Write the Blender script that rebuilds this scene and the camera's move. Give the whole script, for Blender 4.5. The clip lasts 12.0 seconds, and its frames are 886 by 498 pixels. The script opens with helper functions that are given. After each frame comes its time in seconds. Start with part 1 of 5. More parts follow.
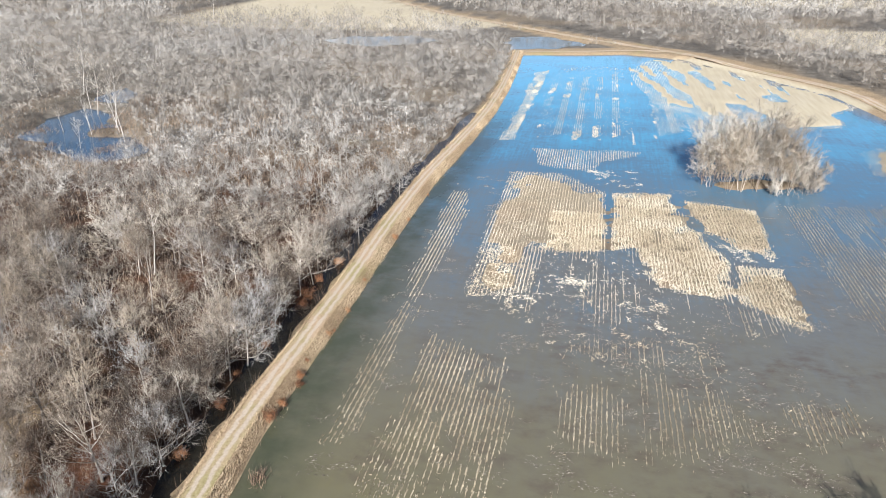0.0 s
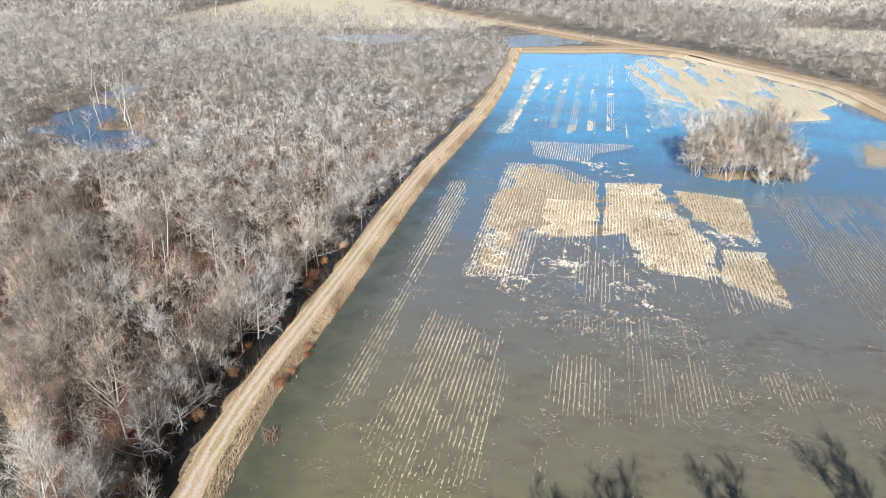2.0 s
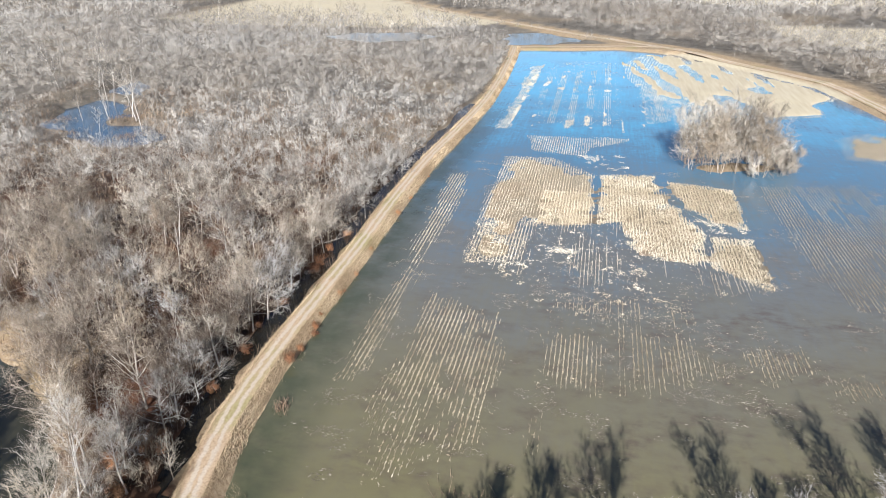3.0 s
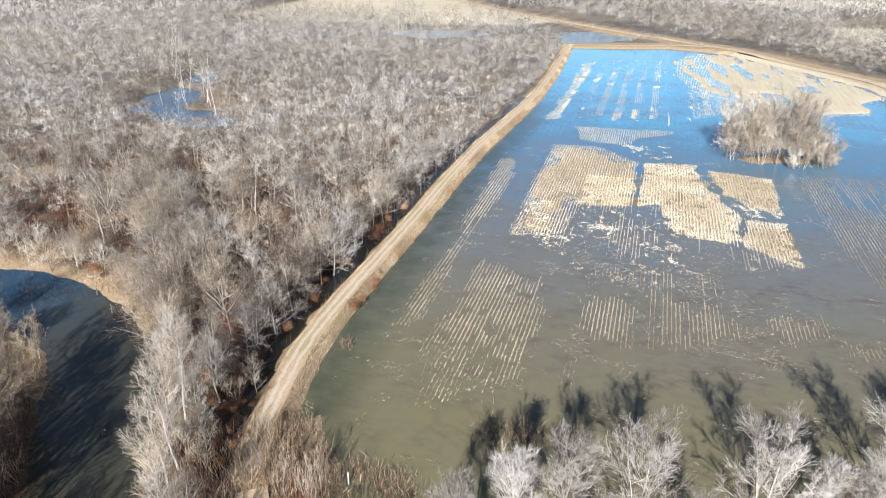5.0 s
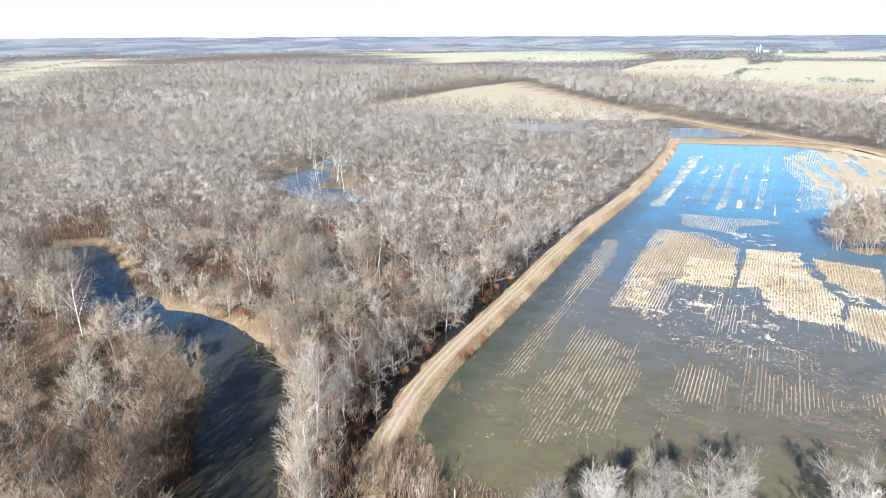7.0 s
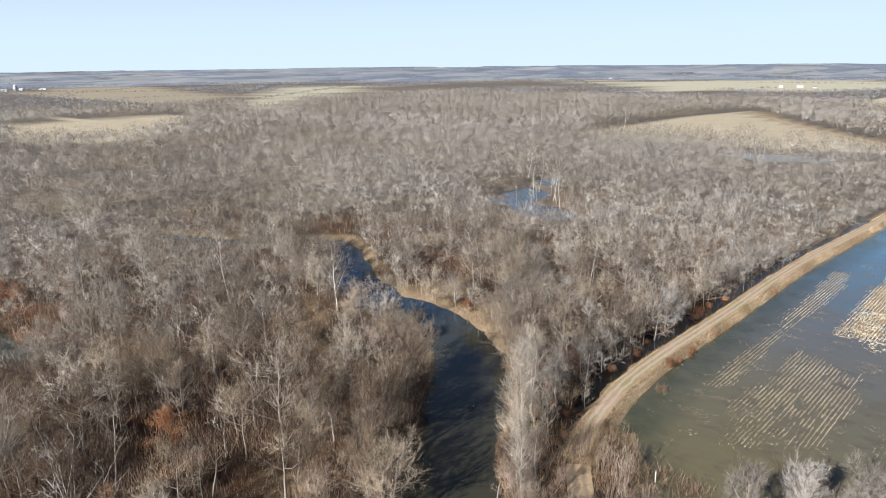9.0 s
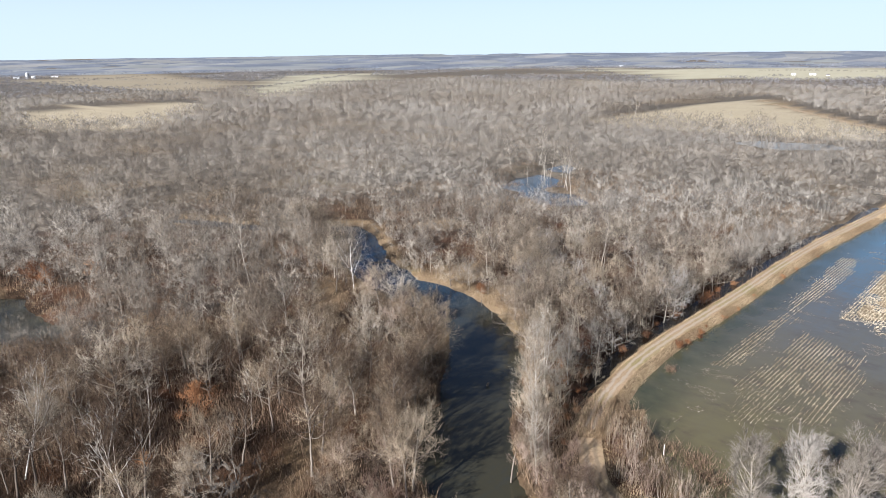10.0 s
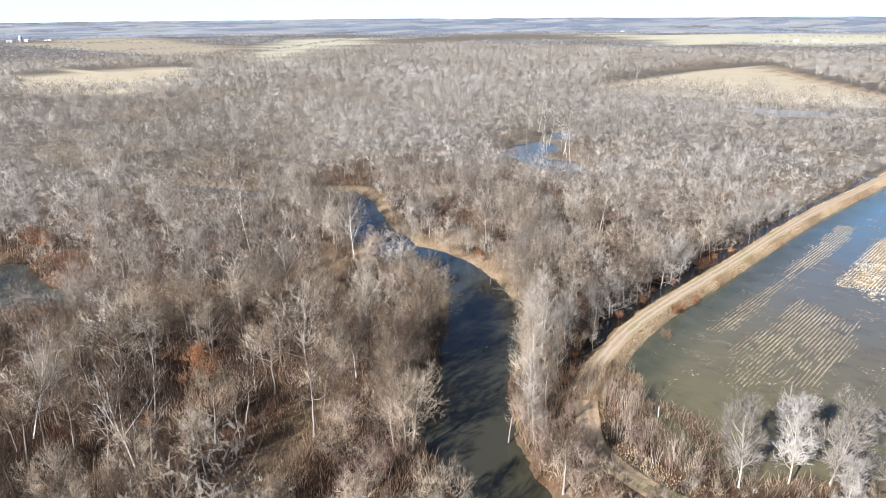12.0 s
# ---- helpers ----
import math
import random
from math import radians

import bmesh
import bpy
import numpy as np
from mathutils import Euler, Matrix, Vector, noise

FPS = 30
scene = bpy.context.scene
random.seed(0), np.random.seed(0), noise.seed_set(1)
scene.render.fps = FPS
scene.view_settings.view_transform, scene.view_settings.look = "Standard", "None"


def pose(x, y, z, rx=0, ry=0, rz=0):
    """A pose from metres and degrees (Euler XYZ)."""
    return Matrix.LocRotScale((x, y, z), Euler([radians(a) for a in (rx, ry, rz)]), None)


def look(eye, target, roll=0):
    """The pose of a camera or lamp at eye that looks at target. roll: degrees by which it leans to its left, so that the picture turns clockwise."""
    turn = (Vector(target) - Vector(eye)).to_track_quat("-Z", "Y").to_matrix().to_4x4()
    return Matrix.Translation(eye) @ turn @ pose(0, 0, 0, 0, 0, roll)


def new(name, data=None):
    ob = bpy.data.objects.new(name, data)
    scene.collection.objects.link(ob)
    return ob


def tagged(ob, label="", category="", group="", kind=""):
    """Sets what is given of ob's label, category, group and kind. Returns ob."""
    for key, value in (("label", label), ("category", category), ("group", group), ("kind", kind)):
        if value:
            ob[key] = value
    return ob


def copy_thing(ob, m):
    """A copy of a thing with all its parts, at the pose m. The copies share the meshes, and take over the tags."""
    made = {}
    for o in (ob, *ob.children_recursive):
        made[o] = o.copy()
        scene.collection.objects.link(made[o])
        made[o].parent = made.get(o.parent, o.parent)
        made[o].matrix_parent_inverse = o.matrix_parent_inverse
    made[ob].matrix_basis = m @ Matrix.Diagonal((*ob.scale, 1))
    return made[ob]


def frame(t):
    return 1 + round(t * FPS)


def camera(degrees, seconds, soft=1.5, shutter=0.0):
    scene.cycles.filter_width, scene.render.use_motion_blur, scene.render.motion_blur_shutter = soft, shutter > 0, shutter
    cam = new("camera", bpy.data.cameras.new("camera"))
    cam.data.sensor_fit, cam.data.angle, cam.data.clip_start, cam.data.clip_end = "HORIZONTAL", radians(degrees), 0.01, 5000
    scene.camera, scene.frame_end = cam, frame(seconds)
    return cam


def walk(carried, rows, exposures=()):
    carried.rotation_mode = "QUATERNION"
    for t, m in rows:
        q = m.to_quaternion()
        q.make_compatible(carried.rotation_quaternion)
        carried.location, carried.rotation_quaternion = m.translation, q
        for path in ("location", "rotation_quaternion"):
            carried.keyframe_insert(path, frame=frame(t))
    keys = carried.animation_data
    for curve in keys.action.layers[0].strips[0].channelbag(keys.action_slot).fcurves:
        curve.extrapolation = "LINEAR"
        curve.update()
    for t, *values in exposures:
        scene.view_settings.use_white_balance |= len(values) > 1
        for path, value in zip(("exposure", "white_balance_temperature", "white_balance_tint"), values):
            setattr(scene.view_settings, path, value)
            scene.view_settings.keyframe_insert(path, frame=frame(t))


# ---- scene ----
cam = camera(65.4, 12.0, 1.0)
PATH = [
    (0, (-9.761, -0.665, 65.626), (-10.152, 1.108, 64.785), -0.1),
    (0.5, (-9.642, -1.974, 65.661), (-10.032, -0.201, 64.821), -0.0),
    (1, (-9.301, -3.807, 65.696), (-9.69, -2.035, 64.854), 0.0),
    (1.5, (-8.652, -5.883, 65.595), (-9.041, -4.111, 64.753), -0.0),
    (2, (-8.05, -8.554, 65.494), (-8.438, -6.781, 64.653), 0.0),
    (2.5, (-7.101, -11.735, 65.732), (-7.491, -9.964, 64.89), -0.1),
    (4.3, (-4.64, -25.057, 65.22), (-5.038, -23.285, 64.382), 0.1),
    (4.5, (-4.106, -26.558, 65.225), (-4.532, -24.792, 64.387), 0.0),
    (5, (-3.39, -30.472, 65.26), (-3.912, -28.733, 64.421), -0.0),
    (5.5, (-2.543, -34.379, 64.966), (-3.18, -32.678, 64.128), -0.2),
    (6, (-1.131, -38.474, 64.904), (-1.854, -36.807, 64.068), -0.3),
    (6.5, (-0.055, -42.41, 65.297), (-0.818, -40.747, 64.49), -0.3),
    (7, (1.159, -46.522, 65.694), (0.33, -44.802, 65.098), -0.3),
    (7.5, (2.228, -50.939, 65.405), (1.342, -49.205, 64.95), -0.1),
    (7.7, (2.504, -52.598, 64.982), (1.532, -50.908, 64.532), -0.2),
    (9.3, (7.631, -63.289, 64.581), (6.293, -61.902, 64.049), -0.6),
    (9.5, (7.928, -64.329, 64.576), (6.592, -62.943, 64.033), -0.5),
    (10, (8.996, -66.124, 64.749), (7.661, -64.739, 64.2), -0.6),
    (10.5, (9.41, -67.014, 64.71), (8.078, -65.631, 64.149), -0.5),
    (11, (9.452, -66.972, 64.564), (8.124, -65.589, 63.995), -0.4),
    (11.5, (9.54, -67.197, 64.614), (8.22, -65.822, 64.006), -0.4),
    (12, (9.548, -67.06, 64.691), (8.236, -65.693, 64.052), -0.4),
]
walk(cam, [(t, look(eye, target, roll)) for t, eye, target, roll in PATH], exposures=[(0, 1.71, 5780, 10), (5, 1.82, 5770, 10), (6.5, 1.88, 5720, 10), (7.05, 1.88, 5640, 10), (7.5, 1.44, 5720, 11), (9.3, 1.32, 6020, 11), (10.5, 1.49, 5900, 13), (12, 1.79, 5820, 12)])


# ---- world and sun ----
SUN_ELEV, SUN_FROM = radians(27.5), Vector((0.08, -1.0, 0)).normalized()
world = bpy.data.worlds.new("world")
scene.world = world
world.use_nodes = True
wn = world.node_tree.nodes
sky = wn.new("ShaderNodeTexSky")
sky.sky_type, sky.sun_disc = "NISHITA", False
sky.sun_elevation, sky.sun_rotation = SUN_ELEV, math.atan2(SUN_FROM.x, SUN_FROM.y)
sky.air_density, sky.dust_density, sky.ozone_density = 0.65, 0.0, 4.0
wn["Background"].inputs[1].default_value = 0.036
haze = wn.new("ShaderNodeMix")
haze.data_type = "RGBA"
haze.inputs["B"].default_value = (8.6, 10.1, 10.8, 1)
high = wn.new("ShaderNodeSeparateXYZ")
world.node_tree.links.new(wn.new("ShaderNodeTexCoord").outputs["Generated"], high.inputs[0])
thick = wn.new("ShaderNodeMapRange")  # haze lies along the horizon
thick.interpolation_type = "SMOOTHSTEP"
for k, v in (("From Min", 0.0), ("From Max", 0.32), ("To Min", 0.95), ("To Max", 0.05)):
    thick.inputs[k].default_value = v
world.node_tree.links.new(high.outputs["Z"], thick.inputs["Value"])
world.node_tree.links.new(thick.outputs[0], haze.inputs["Factor"])
world.node_tree.links.new(sky.outputs[0], haze.inputs["A"])
world.node_tree.links.new(haze.outputs["Result"], wn["Background"].inputs[0])
sun = new("sun", bpy.data.lights.new("sun", "SUN"))
sun.data.energy, sun.data.angle, sun.data.color = 5.0, radians(0.6), (1.0, 0.965, 0.92)
sun.matrix_world = look(SUN_FROM * math.cos(SUN_ELEV) * 100 + Vector((0, 0, 100 * math.sin(SUN_ELEV))), (0, 0, 0))


# ---- materials ----
def mat(name, rough=0.9, spec=0.2):
    m = bpy.data.materials.new(name)
    m.use_nodes = True
    b = m.node_tree.nodes["Principled BSDF"]
    b.inputs["Roughness"].default_value = rough
    b.inputs["Specular IOR Level"].default_value = spec
    return m, m.node_tree.nodes, m.node_tree.links, b


def ramp(nodes, links, fac, stops):
    r = nodes.new("ShaderNodeValToRGB")
    e = r.color_ramp.elements
    while len(e) < len(stops):
        e.new(0.5)
    for k, (p, c) in zip(e, stops):
        k.position, k.color = p, (*c, 1)
    links.new(fac, r.inputs[0])
    return r.outputs[0]


def tex(nodes, links, scale, detail=4.0, stretch=None, rough=0.6, space="Object"):
    co = nodes.new("ShaderNodeTexCoord").outputs[space]
    if stretch:
        mp = nodes.new("ShaderNodeMapping")
        mp.inputs["Scale"].default_value = stretch
        links.new(co, mp.inputs[0])
        co = mp.outputs[0]
    n = nodes.new("ShaderNodeTexNoise")
    n.inputs["Scale"].default_value, n.inputs["Detail"].default_value, n.inputs["Roughness"].default_value = scale, detail, rough
    links.new(co, n.inputs["Vector"])
    return n.outputs["Fac"]


def mix(nodes, links, fac, a, b, mode="MIX"):
    x = nodes.new("ShaderNodeMix")
    x.data_type, x.blend_type = "RGBA", mode
    for sock, v in ((x.inputs["Factor"], fac), (x.inputs["A"], a), (x.inputs["B"], b)):
        if isinstance(v, (int, float)):
            sock.default_value = v
        elif isinstance(v, tuple):
            sock.default_value = (*v, 1)
        else:
            links.new(v, sock)
    return x.outputs["Result"]


def calc(nodes, links, op, a, b=0.0, clamp=False):
    x = nodes.new("ShaderNodeMath")
    x.operation, x.use_clamp = op, clamp
    for sock, v in zip(x.inputs, (a, b)):
        if isinstance(v, (int, float)):
            sock.default_value = v
        else:
            links.new(v, sock)
    return x.outputs[0]


def attr(nodes, name, out="Fac"):
    a = nodes.new("ShaderNodeAttribute")
    a.attribute_name = name
    return a.outputs[out]


def bump(nodes, links, b, height, strength, dist):
    u = nodes.new("ShaderNodeBump")
    u.inputs["Strength"].default_value, u.inputs["Distance"].default_value = strength, dist
    links.new(height, u.inputs["Height"])
    links.new(u.outputs[0], b.inputs["Normal"])


def plant_material(name, stops, by_object, spread=0.25):
    """Bark, twigs or straw: tone from the object or from the plant within a stand, and fine mottling."""
    m, n, l, b = mat(name, 0.85, 0.25)
    src = n.new("ShaderNodeObjectInfo").outputs["Random"] if by_object else attr(n, "tone")
    fine = calc(n, l, "MULTIPLY", calc(n, l, "SUBTRACT", tex(n, l, 1.3, 3), 0.5), spread * 2)
    isl = calc(n, l, "MULTIPLY", calc(n, l, "SUBTRACT", n.new("ShaderNodeNewGeometry").outputs["Random Per Island"], 0.5), spread * 1.6)
    f = calc(n, l, "ADD", calc(n, l, "ADD", src, fine), isl, True)
    l.new(ramp(n, l, f, stops), b.inputs["Base Color"])
    return m


# paler, greyer than the near twigs: haze of distance put into the tone
GREY_HAZED = [(0.0, (0.146, 0.117, 0.087)), (0.25, (0.234, 0.197, 0.154)), (0.6, (0.306, 0.269, 0.22)), (1.0, (0.355, 0.322, 0.274))]
GREY = [(0.0, (0.045, 0.03, 0.019)), (0.3, (0.128, 0.096, 0.066)), (0.65, (0.236, 0.188, 0.137)), (1.0, (0.36, 0.31, 0.242))]
PALE = [(0.0, (0.14, 0.11, 0.078)), (0.5, (0.275, 0.232, 0.178)), (1.0, (0.43, 0.385, 0.315))]
WHITE = [(0.0, (0.34, 0.3, 0.25)), (0.5, (0.47, 0.43, 0.37)), (1.0, (0.6, 0.56, 0.5))]
ROSY = [(0.0, (0.1, 0.06, 0.042)), (0.5, (0.2, 0.14, 0.104)), (1.0, (0.33, 0.26, 0.2))]
RUST = [(0.0, (0.11, 0.046, 0.019)), (0.5, (0.215, 0.095, 0.039)), (1.0, (0.33, 0.175, 0.08))]
TAN = [(0.0, (0.165, 0.108, 0.06)), (0.5, (0.325, 0.236, 0.139)), (1.0, (0.48, 0.374, 0.238))]
STRAW = [(0.0, (0.16, 0.115, 0.068)), (0.5, (0.325, 0.262, 0.17)), (1.0, (0.52, 0.45, 0.33))]
BARK = [(0.0, (0.065, 0.05, 0.038)), (0.5, (0.14, 0.113, 0.088)), (1.0, (0.25, 0.212, 0.17))]
M_FROST = plant_material("pale_grey_twigs", [(0.0, (0.15, 0.126, 0.1)), (0.5, (0.242, 0.208, 0.17)), (1.0, (0.345, 0.308, 0.262))], True, 0.35)
M_SILVER = plant_material("silver_twigs", [(0.0, (0.15, 0.13, 0.108)), (0.5, (0.235, 0.208, 0.178)), (1.0, (0.34, 0.31, 0.27))], True, 0.35)
M_TWIG = plant_material("grey_twigs", GREY, True, 0.38)
M_DARKTWIG = plant_material("brown_twigs", [(0.0, (0.036, 0.02, 0.011)), (0.35, (0.115, 0.078, 0.048)), (0.7, (0.21, 0.155, 0.1)), (1.0, (0.335, 0.27, 0.19))], True, 0.38)
M_PALE = plant_material("pale_twigs", PALE, True, 0.35)
M_WHITE = plant_material("white_bark", WHITE, True)
M_BARK = plant_material("dark_bark", BARK, True)
M_ROSY = plant_material("rosy_stems", ROSY, True)
M_RUST = plant_material("rusty_leaves", RUST, True)
M_WOODS = plant_material("woods", GREY_HAZED, False, 0.08)
M_SPRAY = plant_material("woods_sprays", GREY_HAZED, False, 0.05)
M_SPRAY.node_tree.nodes["Principled BSDF"].inputs["Alpha"].default_value = 0.3
M_WOODS.node_tree.nodes["Principled BSDF"].inputs["Alpha"].default_value = 0.6
# distant twigs with the greying of haze mixed into their colour
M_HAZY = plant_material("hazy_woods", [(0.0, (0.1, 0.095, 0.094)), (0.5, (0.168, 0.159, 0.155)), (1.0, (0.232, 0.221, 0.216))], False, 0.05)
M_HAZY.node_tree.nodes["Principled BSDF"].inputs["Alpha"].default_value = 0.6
M_TAN = plant_material("dry_grass", TAN, False)
M_STRAW = plant_material("corn_straw", STRAW, False)
M_TANTWIG = plant_material("tan_twigs", [(0.0, (0.115, 0.08, 0.05)), (0.5, (0.245, 0.188, 0.126)), (1.0, (0.385, 0.318, 0.232))], True, 0.35)
M_DRIFT = plant_material("wet_driftwood", [(0.0, (0.04, 0.033, 0.026)), (0.5, (0.085, 0.072, 0.057)), (1.0, (0.14, 0.12, 0.098))], True)
M_CHAFF = plant_material("chaff", [(0.0, (0.06, 0.045, 0.034)), (0.5, (0.13, 0.105, 0.08)), (1.0, (0.36, 0.31, 0.24))], False)
M_BRUSH = plant_material("brush", [(0.0, (0.04, 0.024, 0.015)), (0.4, (0.103, 0.064, 0.038)), (1.0, (0.25, 0.178, 0.113))], False)


def ground_material():
    m, n, l, b = mat("ground", 0.95, 0.15)
    zone = n.new("ShaderNodeSeparateColor")
    l.new(attr(n, "zone", "Color"), zone.inputs[0])
    big, mid, fine = tex(n, l, 0.03, 5), tex(n, l, 0.25, 5), tex(n, l, 2.2, 5)
    # near litter is also darkened to stand for shade between the trees
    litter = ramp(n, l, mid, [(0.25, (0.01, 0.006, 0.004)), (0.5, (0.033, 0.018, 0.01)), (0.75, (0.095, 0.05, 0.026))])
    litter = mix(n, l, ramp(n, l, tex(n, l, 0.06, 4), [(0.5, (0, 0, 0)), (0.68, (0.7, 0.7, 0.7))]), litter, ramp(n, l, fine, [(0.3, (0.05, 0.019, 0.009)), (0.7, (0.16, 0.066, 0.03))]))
    grass = ramp(n, l, fine, [(0.25, (0.105, 0.068, 0.036)), (0.5, (0.218, 0.154, 0.088)), (0.8, (0.34, 0.26, 0.157))])
    green = mix(n, l, ramp(n, l, big, [(0.56, (0, 0, 0)), (0.7, (0.6, 0.6, 0.6))]), grass, (0.17, 0.15, 0.055))
    straw_rows = tex(n, l, 1.0, 4, (0.9, 0.06, 1))
    straw = ramp(n, l, straw_rows, [(0.3, (0.28, 0.226, 0.146)), (0.5, (0.32, 0.264, 0.176)), (0.72, (0.365, 0.308, 0.214))])
    straw = mix(n, l, ramp(n, l, big, [(0.45, (0, 0, 0)), (0.7, (0.6, 0.6, 0.6))]), straw, (0.36, 0.3, 0.19))
    # zone alpha picks that shade-dark litter, else a paler grey one
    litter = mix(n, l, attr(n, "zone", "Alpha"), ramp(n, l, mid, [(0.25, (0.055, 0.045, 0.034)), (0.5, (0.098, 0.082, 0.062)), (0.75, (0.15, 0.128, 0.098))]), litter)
    edge = calc(n, l, "MULTIPLY", calc(n, l, "SUBTRACT", mid, 0.5), 0.9)
    g = calc(n, l, "ADD", zone.outputs[1], calc(n, l, "MULTIPLY", edge, calc(n, l, "MULTIPLY", zone.outputs[1], 1.0)), True)
    c = mix(n, l, g, litter, green)
    c = mix(n, l, zone.outputs[0], c, straw)
    c = mix(n, l, zone.outputs[2], c, mix(n, l, big, (0.28, 0.25, 0.165), (0.42, 0.38, 0.27)))
    l.new(c, b.inputs["Base Color"])
    bump(n, l, b, fine, 0.6, 0.15)
    return m


def water_material(name, stops, patch, rough):
    """Silty water: its tone runs from painted sky reflection to silt, weeds lie darker under the surface, and the sky
    is mirrored in it.
    """
    m, n, l, b = mat(name, rough, 0.5)
    b.inputs["IOR"].default_value = 1.33
    sep = n.new("ShaderNodeSeparateColor")
    l.new(attr(n, "sheen_murk", "Color"), sep.inputs[0])
    sheen_murk = sep.outputs[0]
    cloud = calc(n, l, "MULTIPLY", calc(n, l, "SUBTRACT", tex(n, l, patch, 6, None, 0.55), 0.5), 0.34)
    streak = calc(n, l, "MULTIPLY", calc(n, l, "SUBTRACT", tex(n, l, 1.0, 4, (1.1, 0.07, 1)), 0.5), 0.16)
    fleck = calc(n, l, "MULTIPLY", calc(n, l, "SUBTRACT", tex(n, l, 0.5, 6, None, 0.7), 0.5), 0.18)
    f = calc(n, l, "ADD", calc(n, l, "ADD", cloud, sheen_murk), calc(n, l, "ADD", streak, fleck), True)
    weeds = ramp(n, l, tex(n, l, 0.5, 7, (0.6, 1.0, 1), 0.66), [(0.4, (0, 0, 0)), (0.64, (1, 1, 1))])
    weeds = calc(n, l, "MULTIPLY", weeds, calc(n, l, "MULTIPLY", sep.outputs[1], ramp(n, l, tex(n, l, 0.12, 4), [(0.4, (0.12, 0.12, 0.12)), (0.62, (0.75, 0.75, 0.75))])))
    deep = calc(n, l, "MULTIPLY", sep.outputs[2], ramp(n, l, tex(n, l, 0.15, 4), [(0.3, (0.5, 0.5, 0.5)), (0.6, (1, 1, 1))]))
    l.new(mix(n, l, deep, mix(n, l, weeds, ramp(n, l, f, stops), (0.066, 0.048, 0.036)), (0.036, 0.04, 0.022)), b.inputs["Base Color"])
    bump(n, l, b, tex(n, l, 0.9, 3, (1, 1.6, 1)), 0.035, 0.05)
    return m


def road_material(name, wear, bare=((0.275, 0.215, 0.153), (0.375, 0.308, 0.228))):
    """Two wheel ruts in grass; wear: how bare the ruts are."""
    m, n, l, b = mat(name, 0.95, 0.1)
    wob = calc(n, l, "MULTIPLY", calc(n, l, "SUBTRACT", tex(n, l, 0.35, 6, None, 0.7), 0.5), 0.8)
    a = calc(n, l, "ADD", calc(n, l, "ABSOLUTE", attr(n, "across")), wob)
    worn = ramp(n, l, a, [(0.12, (0, 0, 0)), (0.28, (1, 1, 1)), (0.46, (1, 1, 1)), (0.66, (0, 0, 0))])
    worn = calc(n, l, "MULTIPLY", worn, wear)
    fine, big = tex(n, l, 3.0, 6), tex(n, l, 0.12, 4)
    gravel = ramp(n, l, fine, [(0.3, bare[0]), (0.7, bare[1])])
    dry = ramp(n, l, fine, [(0.3, (0.2, 0.132, 0.078)), (0.55, (0.31, 0.222, 0.138)), (0.75, (0.27, 0.205, 0.118))])
    sward = ramp(n, l, fine, [(0.3, (0.155, 0.125, 0.05)), (0.7, (0.255, 0.22, 0.098))])
    verge = mix(n, l, ramp(n, l, big, [(0.45, (0, 0, 0)), (0.68, (0.8, 0.8, 0.8))]), dry, sward)
    l.new(mix(n, l, worn, verge, gravel), b.inputs["Base Color"])
    bump(n, l, b, fine, 0.5, 0.06)
    return m


M_GROUND = ground_material()
# the low stops paint the sky's blue reflection into the flood's far end
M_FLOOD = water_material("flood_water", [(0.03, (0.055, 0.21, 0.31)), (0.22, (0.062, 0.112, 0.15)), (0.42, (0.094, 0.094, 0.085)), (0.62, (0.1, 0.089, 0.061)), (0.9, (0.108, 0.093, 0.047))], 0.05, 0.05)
# first stop: sky reflection painted into the creek's upper reach
M_RIVER = water_material("river_water", [(0.1, (0.014, 0.034, 0.055)), (0.55, (0.034, 0.031, 0.019)), (0.95, (0.048, 0.042, 0.024))], 0.03, 0.06)
# ditch water with the tree shade put into its near-black colour
M_DITCH_SHADE = water_material("ditch_water_shaded", [(0.1, (0.006, 0.006, 0.005)), (0.9, (0.016, 0.013, 0.009))], 0.05, 0.1)
# lower stops hold a painted blue for the sky mirrored in the ponds
M_POND = water_material("pond_water", [(0.1, (0.028, 0.052, 0.078)), (0.5, (0.034, 0.048, 0.056)), (0.9, (0.045, 0.041, 0.024))], 0.03, 0.08)
M_ROAD, M_SPUR = road_material("track", 0.95), road_material("overgrown_track", 0.75, ((0.125, 0.092, 0.06), (0.2, 0.156, 0.106)))

# ---- plan ----
LEVEE = [(-47, 28), (-51, 40), (-54, 56), (-55, 72), (-55, 115), (-55.5, 150), (-55, 185), (-52.5, 222), (-50.5, 265), (-51, 315), (-54, 380), (-56, 412)]
TRACK = [(150, 92), (60, 44), (25, 26), (0, 17), (-15, 12.5), (-25, 11), (-33, 13), (-38, 16), (-42, 21), *LEVEE]
FAR_TRACK = [(-325, 868), (-232, 728), (-149, 612), (-77, 533), (-14, 468), (32, 425), (66, 377), (95, 336), (104, 291), (112, 240), (150, 180)]
CROSS_TRACK = [(-56, 412), (-20, 419), (8, 428), (32, 425)]
FIELD = [(-51, 49), (-45, 44), (-40, 38), (-35, 32), (-30, 27), (-24, 24), (-18, 25), (-13, 30), (-5, 34), (5, 37), (15, 42), (27, 48), (50, 60),
         (90, 82), (150, 110), (150, 255), (108, 262), (98, 290), (91, 325), (62, 368), (28, 412), (2, 421), (-51, 407), (-48, 300), (-49, 222), (-52, 170), (-52.5, 110)]
